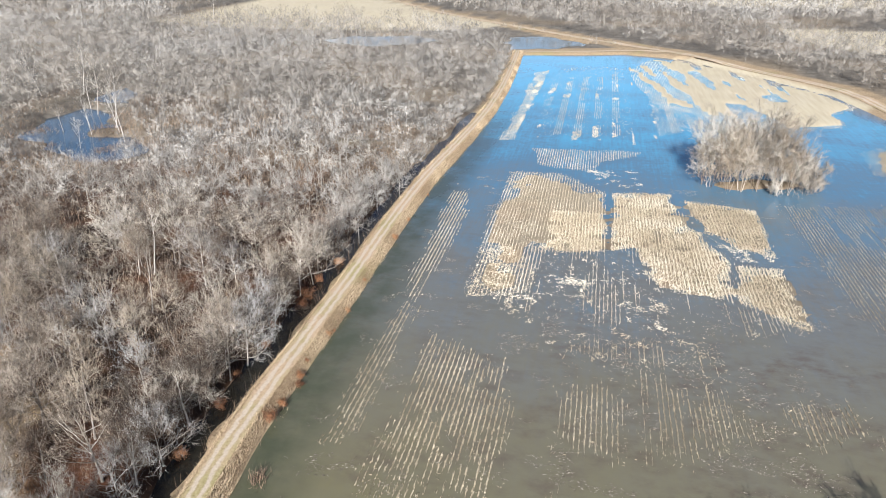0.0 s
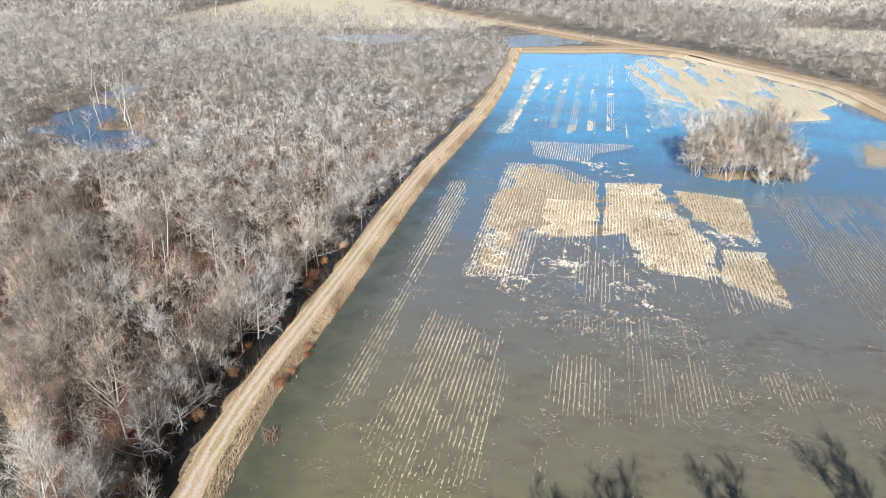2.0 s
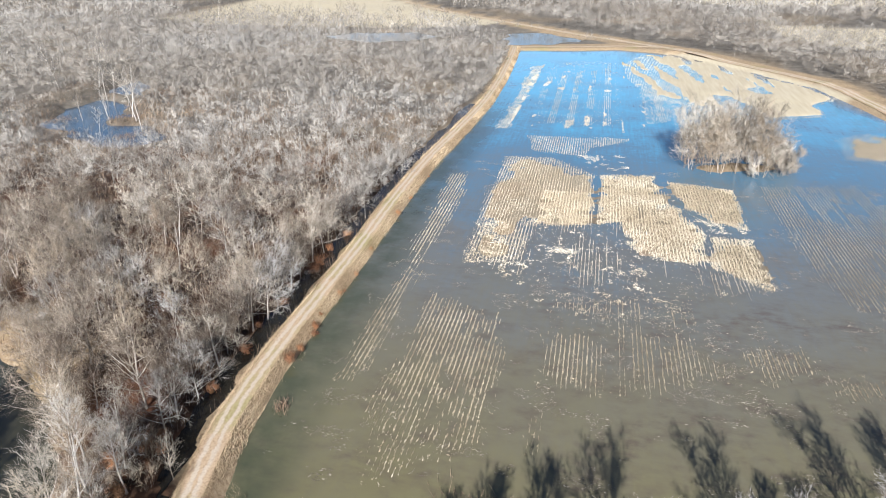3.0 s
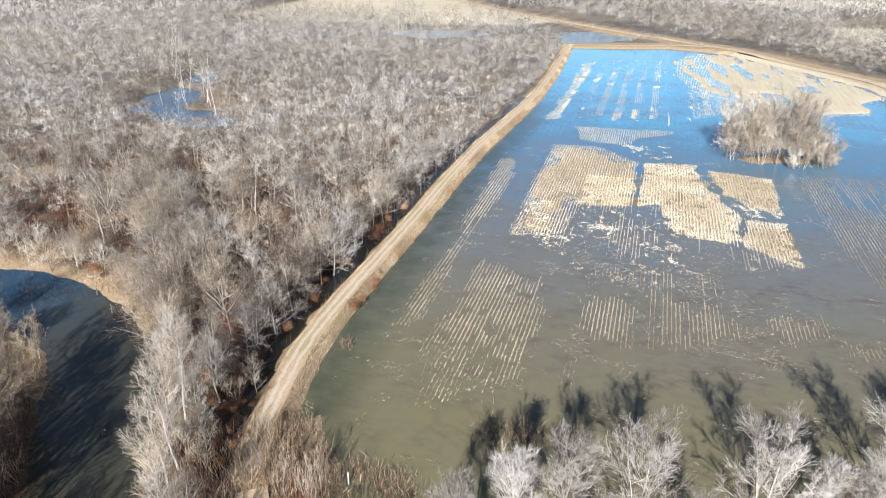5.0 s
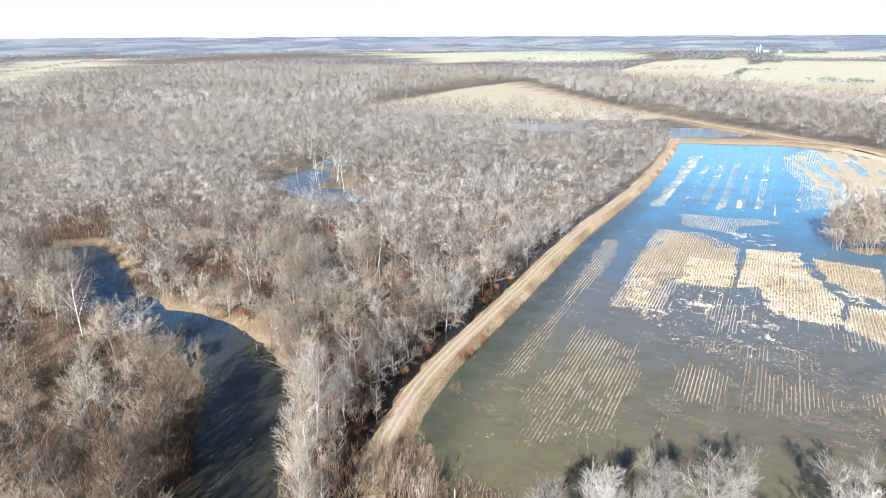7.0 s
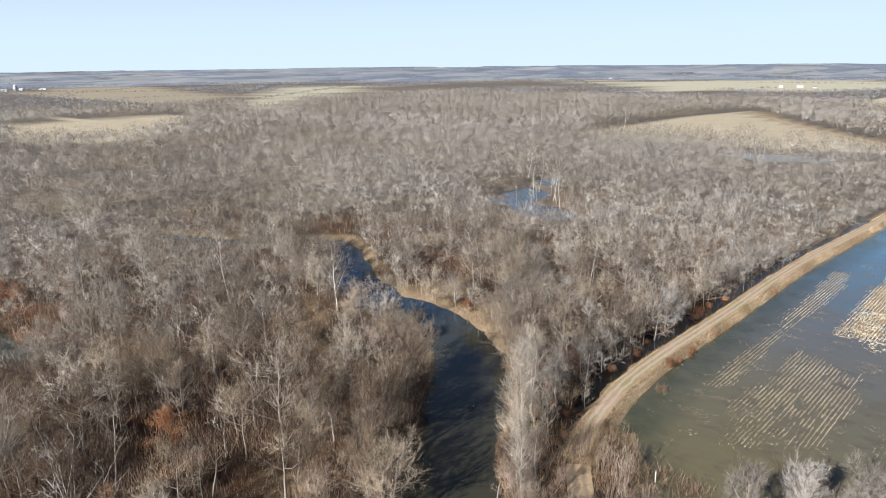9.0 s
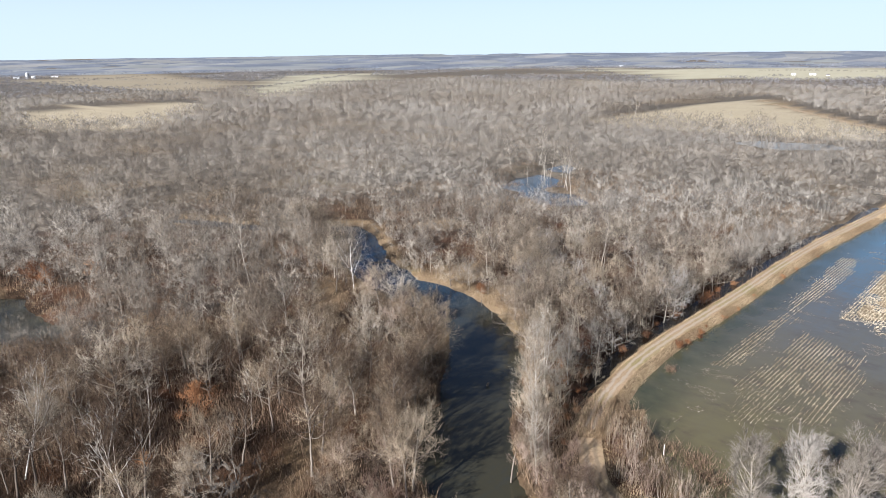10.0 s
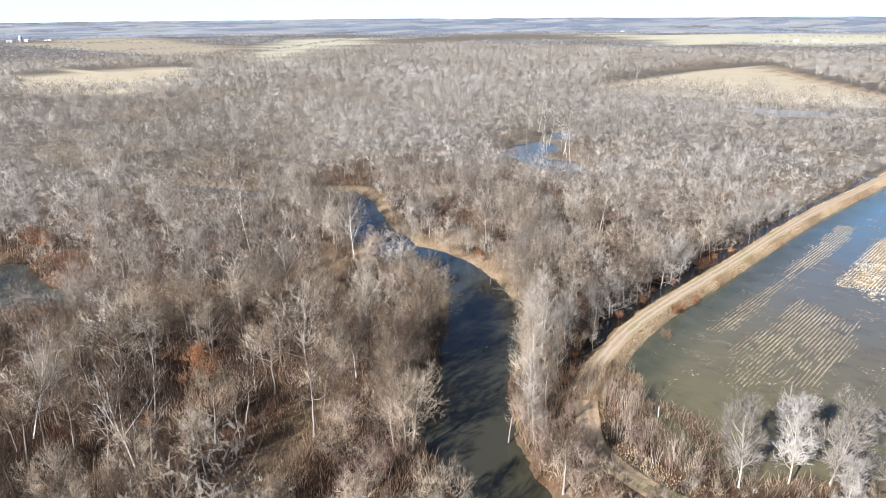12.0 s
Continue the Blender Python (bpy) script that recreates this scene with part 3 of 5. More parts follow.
def tree_shape(seed, height, spread, limbs, boughs, sprays, twigs, fork=0.3, thick=0.013, twig_w=0.022, twig_l=0.8, lift=0.3, lean=0.03, stems=1, rise=20, leaf=0.0, open_up=1.0, bend=0.11):
    """A bare tree of that height at the origin: its trunks, its crown of branches and twigs, and its limbs, as arrays.
    boughs, sprays, twigs: how many leave each limb, bough and spray. leaf: the size of withered leaves that still hang."""
    rg = np.random.default_rng(seed)
    trunks, chains, thick_at = [], [], []
    n, per = 8, max(2, limbs // stems)
    for s in range(stems):
        out = rg.uniform(0, 6.28) if stems < 3 else 6.28 * s / stems + rg.uniform(-0.4, 0.4)
        tilt = lean if stems == 1 else rg.uniform(0.06, 0.34)
        tall = height * (0.84 if stems == 1 else rg.uniform(0.62, 0.88))
        way = np.array([math.cos(out), math.sin(out), 0])
        pts = [np.array([0.0, 0, -0.6]) + (0 if stems == 1 else rg.uniform(0.1, 0.6)) * way]
        drift = np.zeros(3)
        for k in range(n):
            drift = drift * 0.6 + rg.normal(size=3) * [0.05, 0.05, 0]
            pts.append(pts[-1] + unit(way * tilt + [0, 0, 1.0] + drift) * tall / n)
        pts = np.array(pts)
        rad = height * thick / math.sqrt(stems) * np.linspace(1, 0.12, n + 1) ** 0.9
        rad[0] *= 1.4
        trunks.append(pipe(pts[:-1], pts[1:], rad[:-1], rad[1:], 6 if stems == 1 else 5))
        turn = rg.uniform(0, 6.28)
        for k in range(per):
            t = fork + (0.99 - fork) * (k + rg.uniform(0, 0.9)) / per
            i = min(int(t * n), n - 1)
            q = pts[i] + (pts[i + 1] - pts[i]) * (t * n - i)
            turn += 2.4 + rg.normal() * 0.5
            u = (t - fork) / (1 - fork)
            up = radians(rise + (70 - rise) * u ** 1.3) + rg.normal() * 0.14
            reach = spread * (0.85 + 0.45 * math.sin(2.6 * u + 0.3)) * (1 - 0.3 * u) * rg.uniform(0.7, 1.2) * 1.15
            d = np.array([math.cos(turn) * math.cos(up), math.sin(turn) * math.cos(up), math.sin(up)])
            chain = [q]
            for _ in range(5):
                chain.append(chain[-1] + d * reach / 5)
                d = unit(d + [0, 0, lift * 0.32] + rg.normal(size=3) * bend)
            chains.append(chain)
            thick_at.append(min(rad[i] * 0.6, 0.02 + reach * 0.013))
    chains, thick_at = np.array(chains), np.array(thick_at)
    taper = thick_at[:, None] * np.linspace(1, 0.22, 6)[None]
    limb_meshes = [pipe(c[:-1], c[1:], r[:-1], r[1:], 4) for c, r in zip(chains, taper)]
    side = sprout(chains, boughs, spread * 0.5, 0.85 * open_up, lift * 0.5, rg, 3, 0.15)
    spray = sprout(side, sprays, spread * 0.25 + 0.35, 0.75 * open_up, lift * 0.4, rg, 2, 0.15)
    tips = sprout(spray, twigs, twig_l, 0.8 * open_up, lift * 0.3, rg, 1, 0.1)

    def facing(p):
        q = p[:, -1]
        return unit(q - np.array([0, 0, height * 0.4])) + np.array([0, 0, 0.3]) + rg.normal(size=q.shape) * 0.5

    pieces = [ribbons(side, twig_w * rg.uniform(1.7, 2.6, len(side)), rg, facing(side)), ribbons(spray, twig_w * rg.uniform(1.1, 1.6, len(spray)), rg, facing(spray)),
              ribbons(tips, twig_w * rg.uniform(0.7, 1.2, len(tips)), rg, facing(tips))]
    if leaf:
        k = 3 * len(tips)
        q = tips[rg.integers(0, len(tips), k), 1] + rg.normal(size=(k, 3)) * 0.3
        pieces.append(slivers(q, q + unit(rg.normal(size=(k, 3))) * leaf, np.full(k, leaf * 0.8), rg))
    return (trunks if 1 < stems < 6 else joined(trunks)), joined(pieces), limb_meshes


def blade_tree(seed, height, reach, limbs, sprays, twigs, w, ln, fork=0.26, rise=14):
    """A bare tree farther off, all blades: a stem, limbs that arch upwards, sprays and twigs that fan outwards from them."""
    rg = np.random.default_rng(seed)
    t = fork + (0.95 - fork) * (np.arange(limbs) + rg.random(limbs)) / limbs
    turn, up = np.arange(limbs) * 2.4 + rg.normal(size=limbs) * 0.5, np.radians(rise + 52 * (t - fork) / (1 - fork)) + rg.normal(size=limbs) * 0.15
    d = np.stack([np.cos(turn) * np.cos(up), np.sin(turn) * np.cos(up), np.sin(up)], 1)
    q = np.array([0, 0, height * 0.8]) * t[:, None]
    u = (t - fork) / (1 - fork)
    span = reach * (0.72 + 0.5 * np.sin(2.7 * u + 0.3)) * (1 - 0.25 * u) * rg.uniform(0.75, 1.2, limbs)
    chain = [q]
    for _ in range(3):
        chain.append(chain[-1] + d * (span / 3)[:, None])
        d = unit(d + [0, 0, 0.14] + rg.normal(size=d.shape) * 0.2)
    chain = np.stack(chain, 1)
    spray = sprout(chain, sprays, reach * 0.42, 0.9, 0.1, rg, 1, 0.12)
    tips = sprout(spray, twigs, ln, 0.95, 0.1, rg, 1, 0.05)

    def facing(p):
        e = p[:, -1]
        return unit(e - np.array([0, 0, height * 0.4])) + np.array([0, 0, 0.3]) + rg.normal(size=e.shape) * 0.4

    stem = slivers(np.array([[0, 0, -0.5]]), np.array([[rg.normal() * 0.4, rg.normal() * 0.4, height * 0.9]]), [height * 0.014], rg, np.array([[0.2, -1.0, 0.1]]))
    return joined([stem, ribbons(chain, np.full(limbs, 0.1), rg, facing(chain)), ribbons(spray, np.full(len(spray), min(w * 1.2, 0.085)), rg, facing(spray)),
                   ribbons(tips, w * rg.uniform(0.7, 1.3, len(tips)), rg, facing(tips))])


def dome_tree(seed, height, reach, n, w, ln, stem=True):
    """A bare tree far off: a stem, and a rounded, lumpy crown of blades that rise and spread from its middle."""
    rg = np.random.default_rng(seed)
    d = unit(rg.normal(size=(n, 3)) + [0, 0, 0.5])
    d[:, 2] = np.where(d[:, 2] < -0.25, -d[:, 2], d[:, 2])
    lump = 0.8 + 0.28 * np.sin(d[:, 0] * 3.1 + seed) * np.cos(d[:, 1] * 2.7 + seed * 2)
    te = np.array([0, 0, height * 0.5]) + d * np.array([reach, reach, height * 0.5]) * (lump * rg.uniform(0.35, 1.0, n) ** 0.45)[:, None]
    td = unit(unit(te - np.array([0, 0, height * 0.18])) + rg.normal(size=(n, 3)) * 0.75)
    q = te - td * (ln * rg.uniform(0.6, 1.3, n))[:, None]
    pieces = [slivers(q, te, w * rg.uniform(0.7, 1.3, n), rg, d + rg.normal(size=(n, 3)) * 0.3)]
    if stem:
        pieces.append(slivers(np.array([[0, 0, -0.5]]), np.array([[0.3, 0, height * 0.8]]), [height * 0.011], rg, np.array([[0.2, -1.0, 0.1]])))
    return joined(pieces)


def make_tree(name, shape, bark, twig, label, group, category="tree", parts=("trunk", "crown"), limbs=False):
    """A tree as a thing: an Empty at its foot, with trunk, crown and, where they can be told apart, its limbs."""
    root = tagged(new(name), label, category, group)
    stems = shape[0] if isinstance(shape[0], list) else [shape[0]]
    trunks = [link(parts[0], raw_mesh(parts[0], *stem), bark, root) for stem in stems]
    for stem in trunks:
        stem.data.shade_smooth()
    if limbs:
        per = -(-len(shape[2]) // len(trunks))
        for k, piece in enumerate(shape[2]):
            link("limb", raw_mesh("limb", *piece), bark, trunks[k // per]).data.shade_smooth()
    v, f = shape[1] if limbs else joined([shape[1]] + shape[2])
    nor, f = crown_normals(v, f, 0.5)
    crown = link(parts[1], raw_mesh(parts[1], v, f), twig, root)
    crown_shade(crown.data, nor)
    return root


def placed(x, y, turn, scale, dz=0.0, lean=0.0):
    return Matrix.Translation((x, y, float(ground_z(x, y)) + dz)) @ Matrix.Rotation(turn, 4, "Z") @ Matrix.Rotation(lean, 4, "X") @ Matrix.Scale(scale, 4)


def scatter_stuff(name, protos, x, y, z, scale, tone, m, label, category, rg, soft=0.75):
    """Many plants joined into one object: prototypes are arrays of vertices and triangles."""
    which, turn = rg.integers(0, len(protos), len(x)), rg.uniform(0, 6.283, len(x))
    vs, fs, ts, ns, n = [], [], [], [], 0
    for k, (v, f) in enumerate(protos):
        nor, f = crown_normals(v, f, soft)
        sel = np.nonzero(which == k)[0]
        c, s, sc = np.cos(turn[sel])[:, None], np.sin(turn[sel])[:, None], scale[sel][:, None]
        out = np.stack([(v[:, 0] * c - v[:, 1] * s) * sc + x[sel][:, None], (v[:, 0] * s + v[:, 1] * c) * sc + y[sel][:, None], v[:, 2] * sc + z[sel][:, None]], -1)
        vs.append(out.reshape(-1, 3))
        ns.append(np.stack([nor[:, 0] * c - nor[:, 1] * s, nor[:, 0] * s + nor[:, 1] * c, nor[:, 2] + 0 * c], -1).reshape(-1, 3))
        fs.append((f[None] + (np.arange(len(sel)) * len(v))[:, None, None]).reshape(-1, 3) + n)
        ts.append(np.repeat(tone[sel], len(v)))
        n += len(v) * len(sel)
    ob = link(name, raw_mesh(name, np.concatenate(vs), np.concatenate(fs), np.concatenate(ts)), m)
    crown_shade(ob.data, np.concatenate(ns))
    return tagged(ob, label, category, kind="stuff")


def blade_stuff(name, p0, p1, w, tone, m, label, category, rg):
    v, f = slivers(p0, p1, w, rg)
    return tagged(link(name, raw_mesh(name, v, f, np.repeat(tone, 3)), m), label, category, kind="stuff")


def jitter_grid(x0, x1, y0, y1, gap, rg):
    gx, gy = np.meshgrid(np.arange(x0, x1, gap), np.arange(y0, y1, gap))
    return (gx + rg.uniform(-0.48, 0.48, gx.shape) * gap).ravel(), (gy + rg.uniform(-0.48, 0.48, gy.shape) * gap).ravel()


def in_open_land(x, y):
    r = np.zeros(len(x), bool)
    for p in STRAW_FIELDS + PASTURES + BROWN_FIELDS:
        r |= inside(x, y, p)
    return r


def wooded(x, y):
    """Where trees can stand."""
    ok = (wet_sd(x, y) > 0.5) & (line_dist(x, y, LEVEE) > 3.6) & (line_dist(x, y, TRACK) > 3.6)
    ok &= (poly_sd(x, y, FIELD) > 1.5) & (line_dist(x, y, FAR_TRACK) > 9) & (line_dist(x, y, CROSS_TRACK) > 8) & (line_dist(x, y, GAP) > 4.2)
    for gx, gy, gr in GLADES:
        ok &= np.hypot(x - gx, y - gy) > gr * 0.7
    return ok & ~in_open_land(x, y)


# ---- ground ----
def axis(lo, hi, fine, far):
    a = list(np.arange(lo, hi + fine, fine))
    g = fine
    while a[-1] < far:
        g *= 1.12
        a.append(a[-1] + g)
    b, g = [a[0]], fine
    while b[-1] > -far:
        g *= 1.12
        b.append(b[-1] - g)
    return np.array(b[:0:-1] + a)


def grid_mesh(name, xs, ys, zf, keep=None, values=None, attr_name="tone"):
    gx, gy = np.meshgrid(xs, ys)
    x, y = gx.ravel(), gy.ravel()
    nx = len(xs)
    i = (np.arange(len(ys) - 1)[:, None] * nx + np.arange(nx - 1)[None]).ravel()
    if keep is not None:
        k = keep(x, y)
        i = i[k[i] | k[i + 1] | k[i + nx] | k[i + nx + 1]]
    f = np.concatenate([np.stack([i, i + 1, i + nx + 1], 1), np.stack([i, i + nx + 1, i + nx], 1)])
    used, inv = np.unique(f, return_inverse=True)
    x, y = x[used], y[used]
    me = raw_mesh(name, np.stack([x, y, zf(x, y)], 1), inv.reshape(-1, 3), values(x, y) if values else None, attr_name)
    me.shade_smooth()
    return me


def ground_zone(x, y):
    straw, green = np.zeros(len(x)), np.zeros(len(x))
    for p in STRAW_FIELDS:
        straw = np.maximum(straw, step(-poly_sd(x, y, p), -3, 3))
    straw = np.maximum(straw, step(-poly_sd(x, y, DRY_CORNER), -9, -4))
    straw = np.maximum(straw, 0.42 * step(-poly_sd(x, y, MUD), -2, 0))
    straw = np.maximum(straw, 0.3 * step(-mat_sd(x, y), -1.0, 0.2))
    for p in PASTURES:
        green = np.maximum(green, step(-poly_sd(x, y, p), -5, 5))
    for p in BROWN_FIELDS:
        straw = np.maximum(straw, 0.62 * step(-poly_sd(x, y, p), -5, 5))
    s = wet_sd(x, y)
    s = np.minimum(poly_sd(x, y, FIELD), poly_sd(x, y, RIVER))
    grass = step(7 - s, 0, 5) * np.where((poly_sd(x, y, RIVER) < 12) & (x > -84), 0.3, 0.8)
    grass = grass * np.maximum(step(poly_sd(x, y, FIELD), -4, -1), step(-poly_sd(x, y, WILLOW_ISLE), -6, -2))
    grass = np.maximum(grass, step(np.where(poly_sd(x, y, FIELD) < 5.0, 3.8, 3.0) - line_dist(x, y, LEVEE), 0, 1.0))
    grass = np.maximum(grass, np.where(y < 40, 0.4, 1.0) * step(np.where(y < 45, 3.4, 5.5) - line_dist(x, y, TRACK), 0, 1.5))
    for t in (FAR_TRACK, CROSS_TRACK):
        grass = np.maximum(grass, step(14 - line_dist(x, y, t), 0, 4))
    grass = np.maximum(grass, 0.45 * step(6 - line_dist(x, y, GAP), 0, 4))
    for gx, gy, gr in GLADES:
        grass = np.maximum(grass, step(gr - np.hypot(x - gx, y - gy), 0, 5))
    # near wood, where the litter colour carries the shade
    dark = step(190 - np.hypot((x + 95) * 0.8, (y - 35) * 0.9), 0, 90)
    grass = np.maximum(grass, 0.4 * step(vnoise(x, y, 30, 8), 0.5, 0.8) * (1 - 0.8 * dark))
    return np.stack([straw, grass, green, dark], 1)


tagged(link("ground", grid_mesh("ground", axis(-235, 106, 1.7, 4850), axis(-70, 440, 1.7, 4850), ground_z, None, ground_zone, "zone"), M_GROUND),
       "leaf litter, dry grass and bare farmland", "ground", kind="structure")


def flood_sheen_murk(x, y):
    """Tone from painted sky blue to silt, with weeds and depth beside it."""
    # blue grows northwards, as the sky's reflection would
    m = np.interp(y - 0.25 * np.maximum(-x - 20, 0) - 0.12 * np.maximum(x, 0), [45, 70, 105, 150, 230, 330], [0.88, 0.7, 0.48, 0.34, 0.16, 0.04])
    m += 0.3 * step(9 + poly_sd(x, y, FIELD), 0, 8) * step(x, -45, -30)
    d = 0.9 * step(120 - y, 0, 25) * step(x, -22, 5) + 0.6 * step(-poly_sd(x, y, CORN[6][0]), -3, 3) + 0.5 * step(9 + poly_sd(x, y, FIELD), 0, 6) + 0.15 * step(x, 36, 44)
    d += 0.38 * step(175 - y, 0, 40)
    d += 0.7 * step(-poly_sd(x, y, [(-38, 56), (-29, 54), (-22, 49), (-18, 52), (-17, 40), (-24, 42), (-33, 45)]), -4, 2)
    return np.stack([np.clip(m, 0, 1.2), np.clip(d, 0, 0.95), 0.9 * step(16 - line_dist(x, y, LEVEE), 0, 11) * step(300 - y, 0, 80), 0 * x + 1], 1)


def pond_sd(x, y):
    return np.min([poly_sd(x, y, p) for p in PONDS], axis=0)


flood = grid_mesh("flood_water", np.arange(-60, 156, 4.0), np.arange(16, 432, 4.0), lambda x, y: 0 * x, lambda x, y: (poly_sd(x, y, FIELD) < 4) & ~((line_dist(x, y, LEVEE) < 12) & (poly_sd(x, y, FIELD) > 0.9)), flood_sheen_murk, "sheen_murk")
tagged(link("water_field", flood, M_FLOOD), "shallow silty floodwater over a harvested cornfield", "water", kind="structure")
# low values bring that painted sky blue into the middle of the reach
river = grid_mesh("river_water", np.arange(-262, 90, 4.0), np.arange(-76, 136, 4.0), lambda x, y: 0 * x - 0.02, lambda x, y: poly_sd(x, y, RIVER) < 4,
                  lambda x, y: np.stack([0.55 - 0.5 * step(-x, 85, 130) + 0.45 * step(-x, 165, 185), 0 * x, 0 * x, 0 * x + 1], 1), "sheen_murk")
tagged(link("water_river", river, M_RIVER), "dark green still creek between wooded banks", "water", kind="structure")
# the middle ponds take most of this reflected blue
pond = grid_mesh("pond_water", np.arange(-220, 0, 4.0), np.arange(-40, 560, 4.0), lambda x, y: 0 * x - 0.03, lambda x, y: pond_sd(x, y) < 4,
                 lambda x, y: np.stack([np.where(y < 80, 0.9, np.where(y > 380, 0.75, 0.15)), 0 * x, 0 * x, 0 * x + 1], 1), "sheen_murk")
tagged(link("water_pond", pond, M_POND), "woodland ponds among bare trees", "water", kind="structure")


# this black strip of water also stands for shade below the crowns
ditch = grid_mesh("ditch_water_shaded", np.arange(-68, -46, 1.0), np.arange(32, 268, 3.0), lambda x, y: 0 * x - 0.16, lambda x, y: line_dist(x, y, DITCH) < 2.4,
                  lambda x, y: np.stack([0 * x + 0.6, 0 * x, 0 * x, 0 * x + 1], 1), "sheen_murk")
tagged(link("water_ditch", ditch, M_DITCH_SHADE), "standing water in the ditch, blackened for the shade under the trees", "water", kind="structure")


def ribbon(name, pts, half, z_up, label, m=M_ROAD):
    """A worn track draped over the land."""
    p = [Vector((*a, 0)) for a in pts]
    fine = []
    for a, b, c, d in zip([p[0]] + p[:-2], p[:-1], p[1:], p[2:] + [p[-1]]):
        n = max(2, int((c - b).length / 2.5))
        for k in range(n):
            t = k / n
            fine.append(0.5 * (2 * b + (c - a) * t + (2 * a - 5 * b + 4 * c - d) * t * t + (3 * b - a - 3 * c + d) * t ** 3))
    fine = np.array([tuple(q)[:2] for q in fine])
    d = unit(np.gradient(fine, axis=0))
    s = np.stack([-d[:, 1], d[:, 0]], 1)
    cols = np.linspace(-1, 1, 9)
    xy = fine[:, None] + s[:, None] * (cols[None, :, None] * half)
    x, y = xy[..., 0].ravel(), xy[..., 1].ravel()
    zc = ground_z(fine[:, 0], fine[:, 1])
    zc = np.convolve(np.pad(zc, 2, "edge"), np.ones(5) / 5, "valid")
    z = np.maximum(ground_z(x, y), np.repeat(zc, 9) - 0.1) + z_up
    n = len(fine)
    i = (np.arange(n - 1)[:, None] * 9 + np.arange(8)[None]).ravel()
    f = np.concatenate([np.stack([i, i + 1, i + 10], 1), np.stack([i, i + 10, i + 9], 1)])
    me = raw_mesh(name, np.stack([x, y, z], 1), f, np.tile(cols, n), "across")
    me.shade_smooth()
    return tagged(link(name, me, m), label, "track", kind="structure")


ribbon("road_levee", TRACK[9:], 1.75, 0.05, "two-track gravel road along a grassy levee")
ribbon("road_spur", TRACK[:10], 2.0, 0.16, "overgrown two-track path round the field corner", M_SPUR)
ribbon("road_far", FAR_TRACK, 3.2, 0.08, "pale dirt farm road beyond the flooded field")
ribbon("road_cross", CROSS_TRACK, 2.2, 0.1, "grassy track across the head of the field")


def backdrop():
    """Far country with haze put into its colours, too distant to shift with the view."""
    m, n, l, b = mat("far_country_hazed", 1.0, 0.0)
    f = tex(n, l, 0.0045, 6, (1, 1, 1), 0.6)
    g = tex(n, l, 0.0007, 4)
    # blue-grey woods and paled crops: aerial haze painted into the base colour
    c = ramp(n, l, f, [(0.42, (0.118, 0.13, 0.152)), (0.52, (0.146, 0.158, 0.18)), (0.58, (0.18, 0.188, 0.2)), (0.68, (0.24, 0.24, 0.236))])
    vo = n.new("ShaderNodeTexVoronoi")
    vo.inputs["Scale"].default_value = 0.0055
    mp = n.new("ShaderNodeMapping")
    mp.inputs["Scale"].default_value = (1.0, 0.6, 0.0)
    l.new(n.new("ShaderNodeTexCoord").outputs["Object"], mp.inputs[0])
    l.new(mp.outputs[0], vo.inputs["Vector"])
    parcel = n.new("ShaderNodeSeparateColor")
    l.new(vo.outputs["Color"], parcel.inputs[0])
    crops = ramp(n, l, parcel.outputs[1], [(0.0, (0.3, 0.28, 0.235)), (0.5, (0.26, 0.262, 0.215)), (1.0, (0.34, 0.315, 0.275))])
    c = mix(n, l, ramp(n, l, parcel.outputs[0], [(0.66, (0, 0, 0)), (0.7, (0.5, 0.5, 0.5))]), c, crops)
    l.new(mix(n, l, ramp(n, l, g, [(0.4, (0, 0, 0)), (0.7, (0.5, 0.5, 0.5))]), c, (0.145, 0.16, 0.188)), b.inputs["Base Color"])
    rr = np.concatenate([np.arange(2600, 4000, 40), np.arange(4000, 4880, 55)])
    aa = np.radians(np.arange(0, 360, 0.6))
    A, R = np.meshgrid(aa, rr)
    x, y = (R * np.cos(A)).ravel(), (R * np.sin(A)).ravel()
    z = ground_z(x, y) + 1.0 + 7 * step(vnoise(x, y, 160, 9), 0.42, 0.56) * (0.6 + 0.4 * vnoise(x, y, 45, 10))
    z[R.ravel() < 2620] -= 12
    na = len(aa)
    i = (np.arange(len(rr) - 1)[:, None] * na + np.arange(na)[None])
    j = (np.arange(len(rr) - 1)[:, None] * na + (np.arange(na) + 1)[None] % na)
    i, j = i.ravel(), j.ravel()
    f = np.concatenate([np.stack([i, j, j + na], 1), np.stack([i, j + na, i + na], 1)])
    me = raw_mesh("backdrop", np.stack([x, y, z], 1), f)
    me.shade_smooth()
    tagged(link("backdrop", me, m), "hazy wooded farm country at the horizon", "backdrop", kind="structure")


backdrop()

# ---- woods ----
rg = np.random.default_rng(11)
NEAR = (-124, -30, -58, 122)
SPIT = [(-74, 48), (-60, 50), (-54, 40), (-45, 22), (-40, 14), (-33, 8), (-46, 8), (-60, 24)]
BANK = [(-140, 55), (-112, 51), (-96, 44), (-88, 35), (-76, 20), (-68, 8), (-50, -6), (-20, -18), (-30, -50), (-66, -34), (-80, -8), (-104, 18), (-126, 34)]


def near_zone(x, y):
    return (x > NEAR[0]) & (x < NEAR[1]) & (y > NEAR[2]) & (y < NEAR[3])


# bluer still: the haze at the horizon is painted into these trees
M_HAZY_HORIZON = plant_material("hazed_horizon_woods", [(0.0, (0.135, 0.15, 0.18)), (1.0, (0.23, 0.24, 0.265))], False, 0.05)


